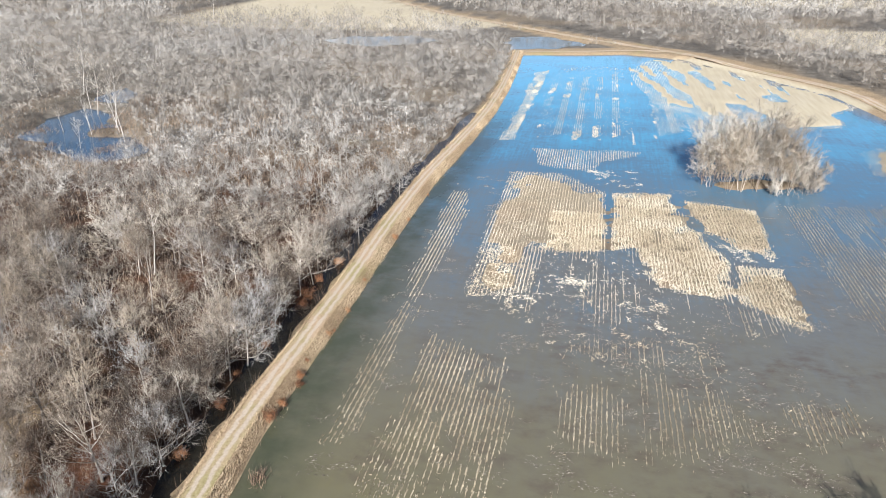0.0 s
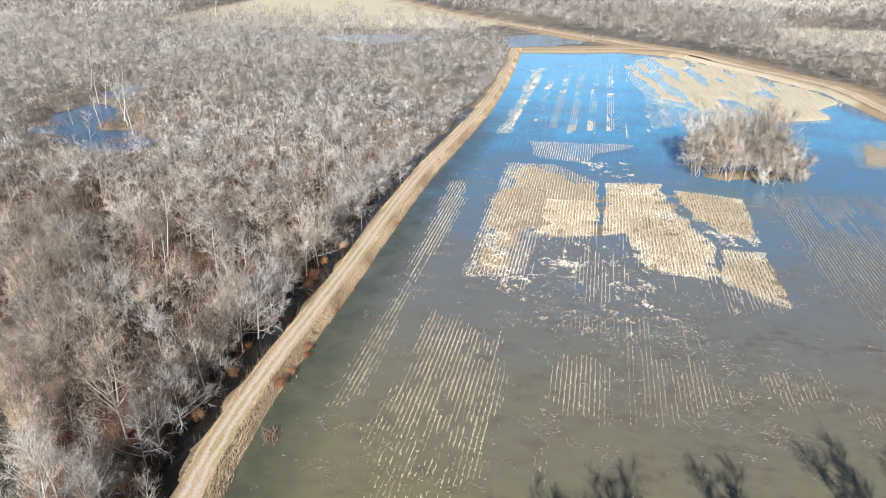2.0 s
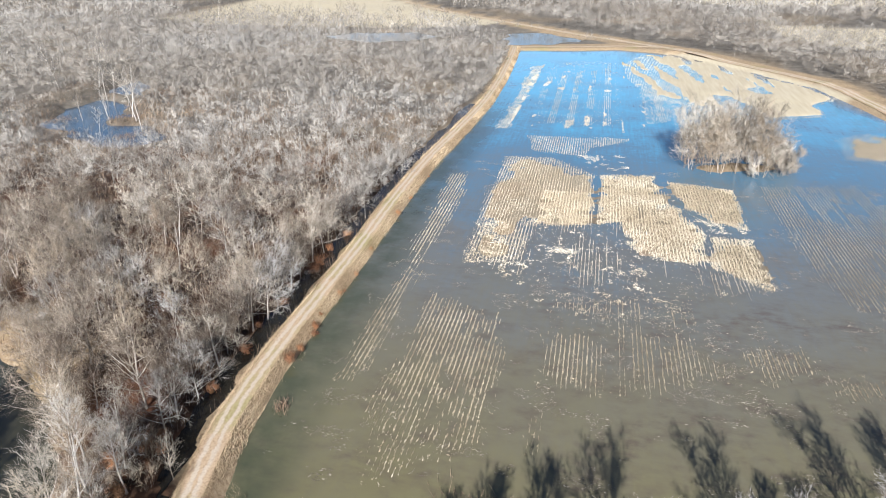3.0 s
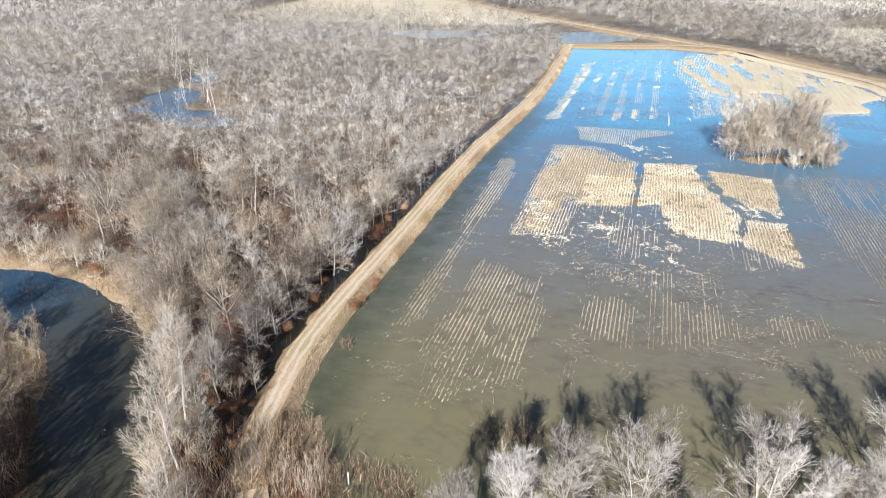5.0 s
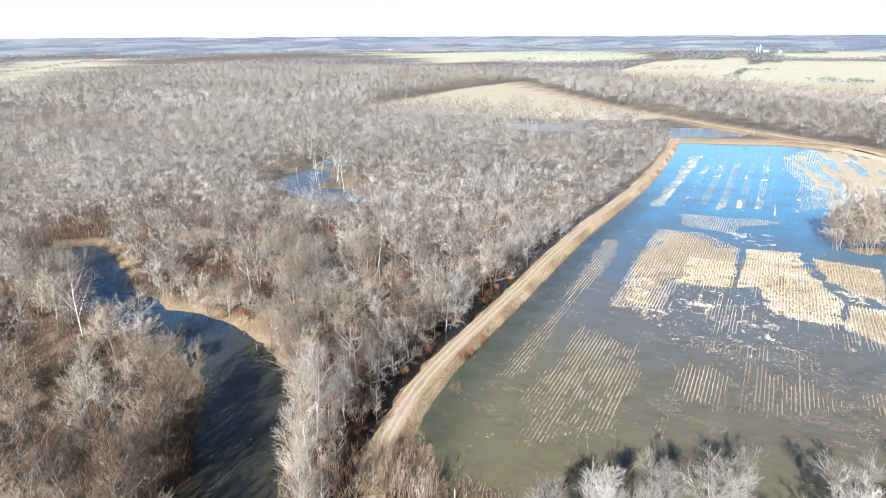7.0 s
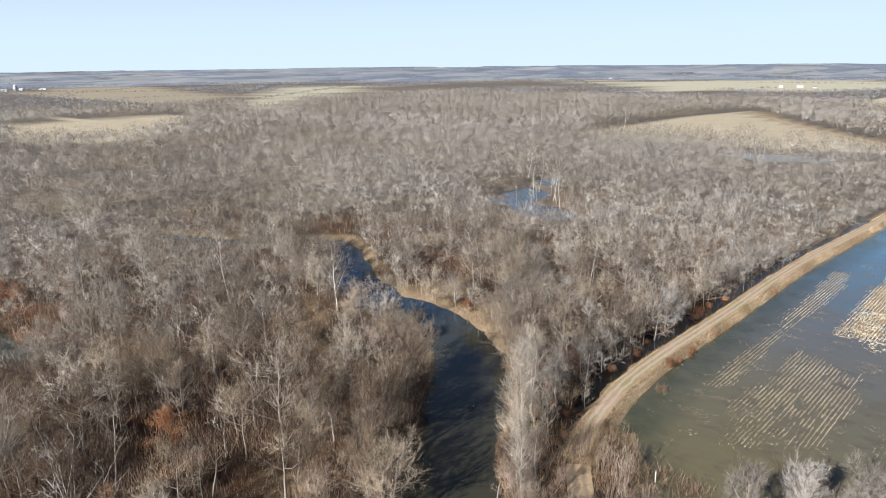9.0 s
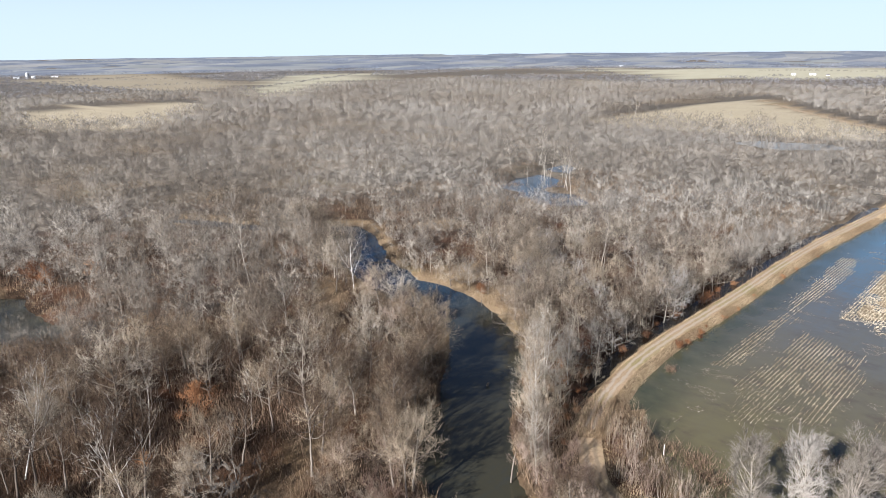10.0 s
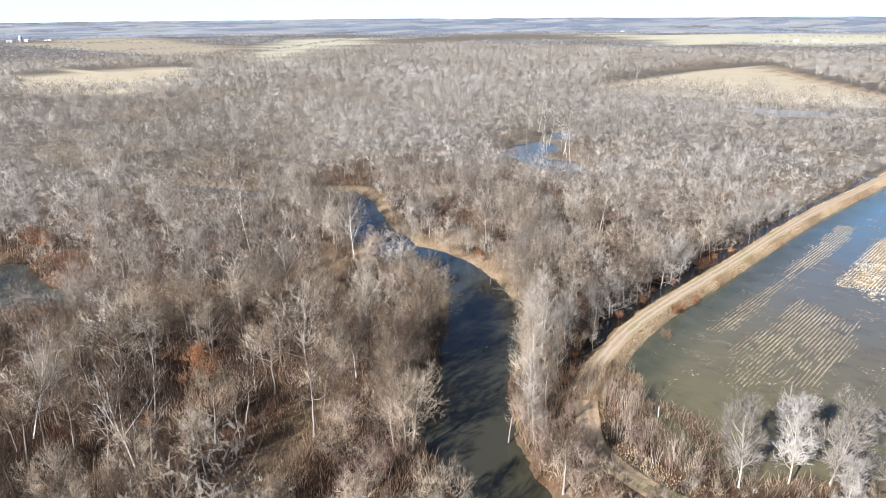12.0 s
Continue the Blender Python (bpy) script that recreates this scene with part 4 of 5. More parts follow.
def stand(name, protos, x, y, label, big=1.0, m=M_WOODS, soft=0.96, vary=0.38):
    tone = np.clip(0.55 + 0.75 * (vnoise(x, y, 55, 13) - 0.5) + 0.35 * (vnoise(x, y, 14, 15) - 0.5) + vary * (rg.random(len(x)) - 0.48), 0, 1)
    tone = np.clip(tone - 0.7 * step(16 - line_dist(x, y, [(-357, 560), (-362, 711), (-345, 870)]), 0, 6), 0, 1)
    tone = np.clip(tone - 0.22 * step(30 - (y + 0.45 * x), -40, 60) * step(800 - np.hypot(x, y), 0, 250), 0, 1)
    if np.hypot(x, y).max() > 1300:
        for h in HEDGES:
            tone = np.clip(tone - 0.45 * (line_dist(x, y, h) < 14), 0, 1)
    edge = 0.7 + 0.3 * step(line_dist(x, y, LEVEE), 6, 30)
    edge = edge * (1 - 0.32 * step(25 - line_dist(x, y, [(-190, 208), (-156, 168)]), 0, 12)) * (1 - 0.5 * step(17 - line_dist(x, y, [(-192, -22), (-150, -31)]), 0, 8))
    edge = edge * (1 - 0.5 * step(24 - np.hypot(x + 158, y - 174), 0, 10)) * (1 - 0.4 * step(22 - np.hypot(x + 196, y - 180), 0, 10))
    south = (x + 77) * 0.68 + (y - 533) * 0.73 < 0
    edge = edge * (1 - 0.62 * south * step(75 - line_dist(x, y, [(-240, 690), (-149, 603), (-77, 524), (-20, 462)]), 0, 25))
    scale = rg.uniform(0.68, 1.3, len(x)) * edge * big * (1 - 0.3 * step(np.hypot(x, y), 700, 1300))
    ob = scatter_stuff(name, protos, x, y, ground_z(x, y), scale, tone, m, label, "woodland", rg, soft)
    print(name, len(x), len(ob.data.polygons))


def woods():
    sizes = ((13, 5.6), (11, 5.6), (15, 5.4), (10, 4.8), (14, 4.6), (12, 6.2), (13, 5.0))
    fine = [blade_tree(100 + k, h * 1.05, s * 1.12, 10, 9, 8, 0.08, 1.15) for k, (h, s) in enumerate(sizes)]
    mids = [blade_tree(120 + k, h * 1.05, s * 1.16, 7, 6, 4, 0.38, 1.5) for k, (h, s) in enumerate(sizes)]
    shapes = ((14, 5.5), (12, 5.8), (16, 5.2), (13, 6.2), (15, 4.6))
    fars = [dome_tree(200 + k, h, r, 110, 0.42, 1.9) for k, (h, r) in enumerate(shapes)]
    farther = [dome_tree(210 + k, h, r, 46, 0.85, 2.4) for k, (h, r) in enumerate(shapes)]
    specks = [dome_tree(220 + k, 9.5, 8.0, 20, 1.0, 3.4, False) for k in range(4)]
    x, y = jitter_grid(-330, 200, -90, 470, 6.4, rg)
    ok = wooded(x, y) & ~near_zone(x, y) & ((x < 60) | (y > 250)) & ~((x > -30) & (y < 70)) & (y > -0.5 * x - 190)
    ey = np.arange(122, 400, 2.6)
    ex = np.interp(ey, [p[1] for p in LEVEE], [p[0] for p in LEVEE]) - np.where(ey < 265, 7.6, 4.4) + rg.normal(size=len(ey)) * 0.6
    x, y = np.r_[x[ok], ex], np.r_[y[ok], ey]
    open_spot = vnoise(x, y, 10, 61) + 0.4 * vnoise(x, y, 27, 62) > 1.05
    x, y = x[~open_spot], y[~open_spot]
    close = np.hypot(x + 10, y + 30) < 225
    stand("woods_near", fine, x[close], y[close], "bare grey deciduous woodland in leaf litter", 1.0, M_WOODS, 0.75, 0.75)
    sx, sy = jitter_grid(-62, 75, -100, 14, 8.5, rg)
    away = (poly_sd(sx, sy, RIVER) > 2) & (line_dist(sx, sy, TRACK) > 5) & ~((sx < -34) & (sy > -30)) & (sy < 0.45 * sx + 14)
    x, y, close = np.r_[x, sx[away]], np.r_[y, sy[away]], np.r_[close, np.zeros(away.sum(), bool)]
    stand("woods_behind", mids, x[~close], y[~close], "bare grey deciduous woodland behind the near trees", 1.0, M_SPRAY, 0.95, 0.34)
    x, y = jitter_grid(-1150, 700, -160, 1150, 9.2, rg)
    ok = wooded(x, y) & ~((x > -330) & (x < 200) & (y > -90) & (y < 470)) & (y > -0.28 * x - 170) & (x < y * 0.5 + 60)
    x, y = x[ok], y[ok]
    close = np.hypot(x, y) < 600
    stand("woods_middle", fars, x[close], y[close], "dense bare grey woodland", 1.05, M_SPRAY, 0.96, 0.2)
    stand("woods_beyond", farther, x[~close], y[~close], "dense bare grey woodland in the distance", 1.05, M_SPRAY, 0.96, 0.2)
    x, y = jitter_grid(-2750, 1100, 60, 2750, 13.5, rg)
    ok = ~((x > -1150) & (x < 700) & (y < 1150)) & (np.hypot(x, y) < 2720) & ~in_open_land(x, y) & (y > x * 2.2) & (y > -0.3 * x - 300)
    ok &= vnoise(x, y, 260, 12) > 0.33
    hedge = [(a + (c - a) * u + rg.normal() * 4, b + (d - b) * u + rg.normal() * 4) for (a, b), (c, d) in HEDGES for u in np.linspace(0, 1, max(14, int(math.hypot(c - a, d - b) / 9)))]
    x, y = np.r_[x[ok], [h[0] for h in hedge]], np.r_[y[ok], [h[1] for h in hedge]]
    ok = x > -1e9
    stand("woods_far", specks, x[ok], y[ok], "distant bare woodland and tree lines, greyed by painted haze", 1.0, M_HAZY)
    x, y = jitter_grid(-4700, 1500, 100, 4700, 42, rg)
    r = np.hypot(x, y)
    ok = (r > 2690) & (r < 4300) & (y > x * 2.2) & (y > -0.3 * x - 300) & (vnoise(x, y, 240, 14) > 0.38)
    stand("woods_horizon", specks, x[ok], y[ok], "tree lines near the horizon, coloured with haze", 1.1, M_HAZY_HORIZON)


woods()


def plant(kinds, spots, lift=0.0):
    """Places things: spots are x, y, scale and the number of the kind."""
    first = {}
    for a, b, sc, k in spots:
        m = placed(a, b, rg.uniform(0, 6.28), sc, lift, rg.normal() * 0.05)
        if k in first:
            copy_thing(kinds[k], m)
        else:
            first[k] = True
            kinds[k].matrix_basis = m


def near_trees():
    kinds = []
    for k, (h, s, fork, mt) in enumerate(((13, 5.8, 0.22, M_TWIG), (15, 5.4, 0.32, M_TWIG), (11.5, 5.8, 0.2, M_TWIG), (14, 4.8, 0.3, M_TWIG), (16, 4.8, 0.36, M_TANTWIG), (11.5, 5.2, 0.18, M_SILVER), (16, 5.0, 0.42, M_DARKTWIG), (17, 5.4, 0.45, M_DARKTWIG))):
        sh = tree_shape(300 + k, h, s * 1.05, 14, 7, 6, 4, fork + 0.02, 0.014 if k < 6 else 0.016, 0.036, 1.0, 0.28)
        kinds.append(make_tree("bare_tree", sh, M_PALE if k in (3, 5) else M_BARK, mt,
                               "bare grey broadleaf tree rooted in brown leaf litter" if mt is M_TWIG else "tall dark brown bare tree in rusty leaf litter" if mt is M_DARKTWIG else "silvery bare tree with a broad crown in leaf litter" if mt is M_SILVER else "tall tan-barked bare tree in leaf litter", "trees of the near wood", limbs=True))
    x, y = jitter_grid(NEAR[0], NEAR[1], NEAR[2], NEAR[3], 5.7, rg)
    ok = wooded(x, y) & near_zone(x, y) & ~inside(x, y, SPIT) & ~(inside(x, y, BANK) & (y > -0.5 * x - 104)) & ~((x > -52) & (y > 4)) & (y > -0.5 * x - 120) & (line_dist(x, y, DITCH) > 2.6)
    ok &= ~((y < 15) & (rg.random(len(x)) < 0.12)) & (vnoise(x, y, 9, 63) < 0.68)
    spots = [(a, b, rg.uniform(0.72, 1.12) * (0.85 if line_dist(a, b, LEVEE) < 13 else 1), int(rg.choice([6, 7, 6, 7, 6, 7, 3, 1] if b < 15 else [0, 1, 2, 3, 4, 5, 0, 2]))) for a, b in zip(x[ok], y[ok])]
    spots += [(-62.8 + rg.normal() * 0.6, b + rg.normal() * 0.8, rg.uniform(0.75, 1.05), int(rg.choice([2, 0, 3, 5]))) for b in np.arange(44, 122, 4.2)]
    spots += [(a, b, c, k) for a, b, c, k in ((-83, 2, 1.1, 7), (-79, -3, 1.15, 6), (-91, 7, 1.1, 7), (-88, 13, 0.95, 1), (-97, 19, 0.9, 6), (-118, 42, 0.9, 7), (-112, 44, 0.85, 1), (-75, -8, 1.1, 6), (-71, -13, 1.1, 7), (-86, -3, 1.1, 1), (-80, 3, 1.0, 3), (-93, 1, 1.0, 0), (-101, 10, 1.0, 7), (-107, 27, 0.9, 3))]
    bx, by = jitter_grid(-98, -52, -22, 34, 3.4, rg)
    edge = poly_sd(bx, by, RIVER)
    bank = (edge > 1) & (edge < 5.5) & inside(bx, by, BANK) & (bx < -56) & (by < 32)
    spots += [(a, b, rg.uniform(0.8, 1.15), int(rg.choice([6, 7, 6, 2]))) for a, b in zip(bx[bank], by[bank])]
    bx, by = jitter_grid(-225, -141, 40, 110, 4.4, rg)
    edge = poly_sd(bx, by, RIVER)
    bank = (edge > 1.0) & (edge < 9) & (by < np.interp(bx, [-240, -206, -192, -165, -136], [60, 76, 78, 70, 58]))
    spots += [(a, b, rg.uniform(0.95, 1.25), int(rg.choice([0, 2, 3, 4, 6]))) for a, b in zip(bx[bank], by[bank])]
    bx, by = jitter_grid(-135, -66, 40, 84, 4.8, rg)
    edge = poly_sd(bx, by, RIVER)
    bank = (edge > 0.8) & (edge < 7) & (by > np.interp(bx, [-131, -111, -96, -83, -70], [66, 66, 60, 51, 38])) & ~inside(bx, by, SPIT)
    spots += [(a, b, rg.uniform(0.5, 0.85), int(rg.choice([0, 2, 3, 5]))) for a, b in zip(bx[bank], by[bank])]
    plant(kinds, spots)
    print("near trees", len(spots), len(kinds))


near_trees()


def bank_thicket():
    """Low bushy trees on the creek's west bank."""
    kinds = [make_tree("thicket_tree", tree_shape(330 + k, h, s, 14, 6, 6, 5, 0.14, 0.01, 0.03, 0.75, 0.3, stems=2, rise=34), M_BARK, mt,
                       "low bushy bare tree with twin stems on the creek bank", "creek bank thicket")
             for k, (h, s, mt) in enumerate(((10.5, 3.6, M_DARKTWIG), (8.5, 3.6, M_TWIG), (11.5, 3.2, M_DARKTWIG), (7.5, 3.3, M_ROSY)))]
    x, y = jitter_grid(-145, -15, -55, 60, 6.2, rg)
    ok = inside(x, y, BANK) & (wet_sd(x, y) > 0.3) & (line_dist(x, y, GAP) > 4) & (y > -0.5 * x - 104) & (vnoise(x, y, 8, 71) < 0.72)
    plant(kinds, [(a, b, rg.uniform(0.7, 1.15), int(rg.choice([0, 1, 1, 2, 3]))) for a, b in zip(x[ok], y[ok])])
    print("thicket", ok.sum())


bank_thicket()


def spit_trees():
    """Slender pale trees between the creek and the levee track."""
    kinds = [make_tree("slender_tree", tree_shape(350 + k, h, s, 15, 6, 5, 3, f, 0.0105, 0.028, 0.8, 0.4, rise=38, lean=0.05, bend=0.07), M_FROST if k < 2 else M_PALE, M_PALE if k else M_TANTWIG,
                       "slender pale-barked bare tree on the narrow bank", "trees on the creek spit", limbs=True) for k, (h, s, f) in enumerate(((18, 3.6, 0.3), (16, 3.2, 0.35), (15, 3.8, 0.2)))]
    spots = [(-68, 44, 0.95, 0), (-65, 40, 1.05, 1), (-62, 35.5, 1.0, 0), (-60, 31, 1.08, 1), (-63, 45, 0.9, 2), (-57, 27, 1.0, 0), (-55, 22.5, 1.0, 1), (-52, 19, 0.95, 0),
             (-50, 15.5, 0.9, 2), (-58, 34, 0.85, 2), (-54, 29, 0.75, 2), (-49, 19, 0.7, 2), (-60, 41, 0.8, 1), (-47, 13, 0.85, 1), (-45, 10, 0.7, 2), (-56, 45, 0.55, 2)]
    plant(kinds, spots)
    bush = [make_tree("bank_bush", tree_shape(360 + k, 4.5, 2.2, 10, 5, 4, 3, 0.05, 0.008, 0.03, 0.7, 0.6, stems=5, rise=50), M_TANTWIG, mt,
                      "tangled bare bush beside the track", "bushes on the creek spit", "bush", ("stem_clump", "crown")) for k, mt in enumerate((M_TANTWIG, M_ROSY, M_TANTWIG))]
    x, y = jitter_grid(-74, -30, 6, 50, 3.4, rg)
    x2, y2 = jitter_grid(-54, 12, -16, 22, 3.2, rg)
    near = inside(x2, y2, [(-52, 21), (-46, 7), (-36, -2), (-20, -10), (0, -16), (12, -8), (-3, 9), (-15, 9.5), (-25, 8), (-33, 10), (-40, 15)]) & (poly_sd(x2, y2, RIVER) > 0.3)
    x, y = np.r_[x, x2[near & ~inside(x2, y2, SPIT)]], np.r_[y, y2[near & ~inside(x2, y2, SPIT)]]
    ok = (inside(x, y, SPIT) | (y < 22) & (x > -54)) & (wet_sd(x, y) > 0.2) & (line_dist(x, y, TRACK) > np.where(y < 20, 2.6, 6.5))
    plant(bush, [(a, b, rg.uniform(0.6, 1.15), int(rg.integers(0, 3))) for a, b in zip(x[ok], y[ok])])


spit_trees()


def shore_trees():
    """The broad pale trees along the field's south shore."""
    kinds = [make_tree("shore_tree", tree_shape(380 + k, h, s, 22, 8, 8, 5, f, 0.0105, 0.037, 0.75, 0.3, rise=36, stems=st, open_up=0.95, bend=0.06), M_PALE, M_FROST,
                       "broad pale grey bare tree at the water's edge", "trees along the field's south shore", limbs=True) for k, (h, s, f, st) in enumerate(((15.5, 3.9, 0.18, 2), (15, 4.4, 0.14, 3), (15.5, 3.5, 0.18, 1)))]
    spots = [(-17, 20.5, 0.95, 2), (-12.2, 26.5, 1.0, 2), (-8.3, 30, 1.02, 0), (1.2, 33, 1.0, 1), (14.8, 38.5, 1.0, 1), (20.4, 38, 0.78, 2), (30.4, 46.5, 1.02, 1), (40, 48, 0.95, 0), (49, 54, 1.0, 1),
             (58, 57, 0.95, 2), (-4, 22, 0.7, 2), (68, 62, 1.0, 0), (79, 68, 1.0, 1), (7.5, 28, 0.75, 0), (25, 38, 0.8, 2)]
    plant(kinds, spots)
    bush = [make_tree("shore_bush", tree_shape(390 + k, 4.2, 2.4, 10, 5, 4, 3, 0.05, 0.008, 0.03, 0.7, 0.6, stems=5, rise=50), M_PALE, mt,
                      "tangled tan bare bush under the shore trees", "bushes on the south shore", "bush", ("stem_clump", "crown")) for k, mt in enumerate((M_TANTWIG, M_TWIG, M_TANTWIG))]
    x, y = jitter_grid(-22, 72, 14, 62, 3.6, rg)
    d = y - np.interp(x, [-20, -5, 25, 70], [22, 30, 43, 66])
    ok = (d < 1.5) & (d > -10) & (line_dist(x, y, TRACK) > 3)
    plant(bush, [(a, b, rg.uniform(0.5, 0.95), int(rg.integers(0, 3))) for a, b in zip(x[ok], y[ok])])


shore_trees()


def willows():
    """Reddish upright willow stems between the track and the flood."""
    kinds = [make_tree("willow_shrub", tree_shape(400 + k, h, 1.1, 16, 4, 3, 2, 0.25, 0.012, 0.02, 0.6, 0.7, stems=8, rise=66, open_up=0.5, bend=0.05), M_PALE if k == 0 else M_ROSY, mt,
                       "reddish leafless willow shrub with upright stems", "willow thicket by the track", "shrub", ("stem_clump", "crown")) for k, (h, mt) in enumerate(((9, M_TANTWIG), (8, M_ROSY), (7, M_ROSY)))]
    strips = ([(-45, 33), (-40.5, 31.5), (-35.5, 30.5), (-35, 27), (-39.5, 22.5), (-42.5, 27)], [(-38, 20), (-31.5, 24.5), (-25, 23), (-20, 18), (-27, 14.5), (-33, 16)])
    x, y = jitter_grid(-52, -18, 12, 50, 2.1, rg)
    ok = (inside(x, y, strips[0]) | inside(x, y, strips[1])) & (line_dist(x, y, TRACK) > 3.2)
    plant(kinds, [(a, b, rg.uniform(0.7, 1.1), int(rg.choice([0, 0, 1, 2]))) for a, b in zip(x[ok], y[ok])])
    island = [make_tree("island_willow", tree_shape(410 + k, h, s, 18, 6, 5, 4, 0.15, 0.007, w, 1.0, up, stems=st, rise=rise, open_up=wide), M_TWIG, mt,
                        "pale multi-stemmed bare willow standing in floodwater", "willow island in the field", "tree", ("stem_clump", "crown"))
              for k, (h, s, st, mt, w, up, rise, wide) in enumerate(((17.5, 4.8, 3, M_PALE, 0.036, 0.25, 38, 1.0), (15, 4.6, 3, M_TANTWIG, 0.036, 0.25, 38, 1.0),
                                                                     (8, 2.4, 9, M_PALE, 0.034, 0.5, 52, 0.8), (6.5, 2.2, 9, M_PALE, 0.034, 0.5, 52, 0.8)))]
    spots = []
    for a, b in zip(*jitter_grid(18, 60, 188, 214, 3.6, rg)):
        u, v = (a - 36.5) / 17.5, (b - 200) / 11
        if u * u + v * v < 1:
            big = a < 45 and b > 190.5
            spots.append((a, b, rg.uniform(0.9, 1.25), int(rg.integers(0, 2)) if big else int(rg.integers(2, 4))))
    plant(island, spots)


willows()


def snags():
    """Pale dead trees."""
    kinds = [make_tree("dead_tree", tree_shape(430 + k, h, s, n, 5, 3, 3, f, 0.009, 0.04, 0.8, 0.2, rise=r, lean=0.12), M_WHITE if k == 2 else M_FROST, M_FROST if k == 2 else M_PALE,
                       "bone-white dead tree with bare broken limbs" if k == 2 else "pale grey dead tree with bare broken limbs", "pale dead trees", limbs=True) for k, (h, s, n, f, r) in enumerate(((18, 5.5, 9, 0.45, 35), (20, 4.8, 9, 0.45, 45), (14, 6.0, 8, 0.3, 40), (15, 3.4, 7, 0.5, 50)))]
    spots = [(-133.7, 46.4, 1.2, 2), (-127, 20, 0.85, 2), (-165, 200, 1.15, 1), (-172, 207, 1.0, 0), (-178, 213, 1.1, 1), (-186, 223, 1.1, 0), (-191, 216, 0.95, 3), (-200, 232, 1.0, 1),
             (-181, 204, 0.8, 3), (-208, 239, 0.95, 0), (-226, 258, 1.0, 1), (-104, -44, 1.0, 2), (-84, -36, 0.85, 2), (-95, -28, 0.85, 0), (-118, 2, 0.9, 0), (-90, -12, 0.8, 3), (-78, -22, 0.85, 3), (-73, 3, 0.6, 3), (-146, 20, 0.8, 3), (-160, 30, 0.9, 1), (-112, -20, 0.8, 3),
             (-195, 207, 0.9, 3)]
    spots += [(-240, 250, 0.95, 2), (-175, 190, 0.8, 3), (-300, 500, 1.1, 1), (-118, 88, 0.9, 2), (-86, 96, 0.8, 0), (-83, 72, 0.85, 3), (-95, 110, 0.8, 1)]
    spots += [(-190 + 76 * rg.random(), 418 + 52 * rg.random(), rg.uniform(0.8, 1.05), int(rg.choice([1, 3]))) for _ in range(26)]
    plant(kinds, spots)


snags()


def rusty_bushes():
    kinds = [make_tree("rusty_bush", tree_shape(450 + k, h, s, 10, 5, 3, 2, 0.1, 0.01, 0.03, 0.5, 0.5, stems=3, rise=40, leaf=0.2), M_BARK, M_RUST,
                       "bush still holding withered russet leaves", "russet bushes", "bush", ("stem_clump", "foliage")) for k, (h, s) in enumerate(((2.4, 1.3), (1.8, 1.2)))]
    oak = [make_tree("russet_oak", tree_shape(460, 9, 3.2, 12, 6, 4, 3, 0.25, 0.011, 0.035, 0.7, 0.4, leaf=0.22), M_BARK, M_RUST, "young oak holding withered russet leaves", "russet oaks")]
    spots = [(-51.8 + rg.normal() * 0.3, yy, rg.uniform(0.35, 0.75), int(rg.integers(0, 2))) for yy in (73, 77, 82.5, 84, 88, 97, 99, 106, 118, 121, 131, 140, 152, 171)]
    spots += [(-60 - 3 * rg.random(), yy, rg.uniform(0.8, 1.4), int(rg.integers(0, 2))) for yy in (36, 40, 43, 46, 49, 52, 64, 75, 83, 92, 98, 106, 110, 117, 126)]
    spots += [(a, b, rg.uniform(0.5, 0.9), int(rg.integers(0, 2))) for a, b in ((-53, 33), (-55, 36), (-52, 29), (-50.5, 26), (-57, 40), (-48, 22), (-54.5, 32))]
    spots += [(-109, 71, 1.3, 0), (-107, 70, 1.1, 1)]
    plant(kinds, spots)
    plant(oak, [(-99, -17, 0.85, 0), (-205, -12, 0.9, 0), (-201, -10, 0.8, 0), (-200, 2, 0.75, 0), (-80, 82, 0.5, 0), (-62, 48, 0.45, 0), (-92, -30, 0.4, 0), (-64, 44, 0.4, 0)])


rusty_bushes()


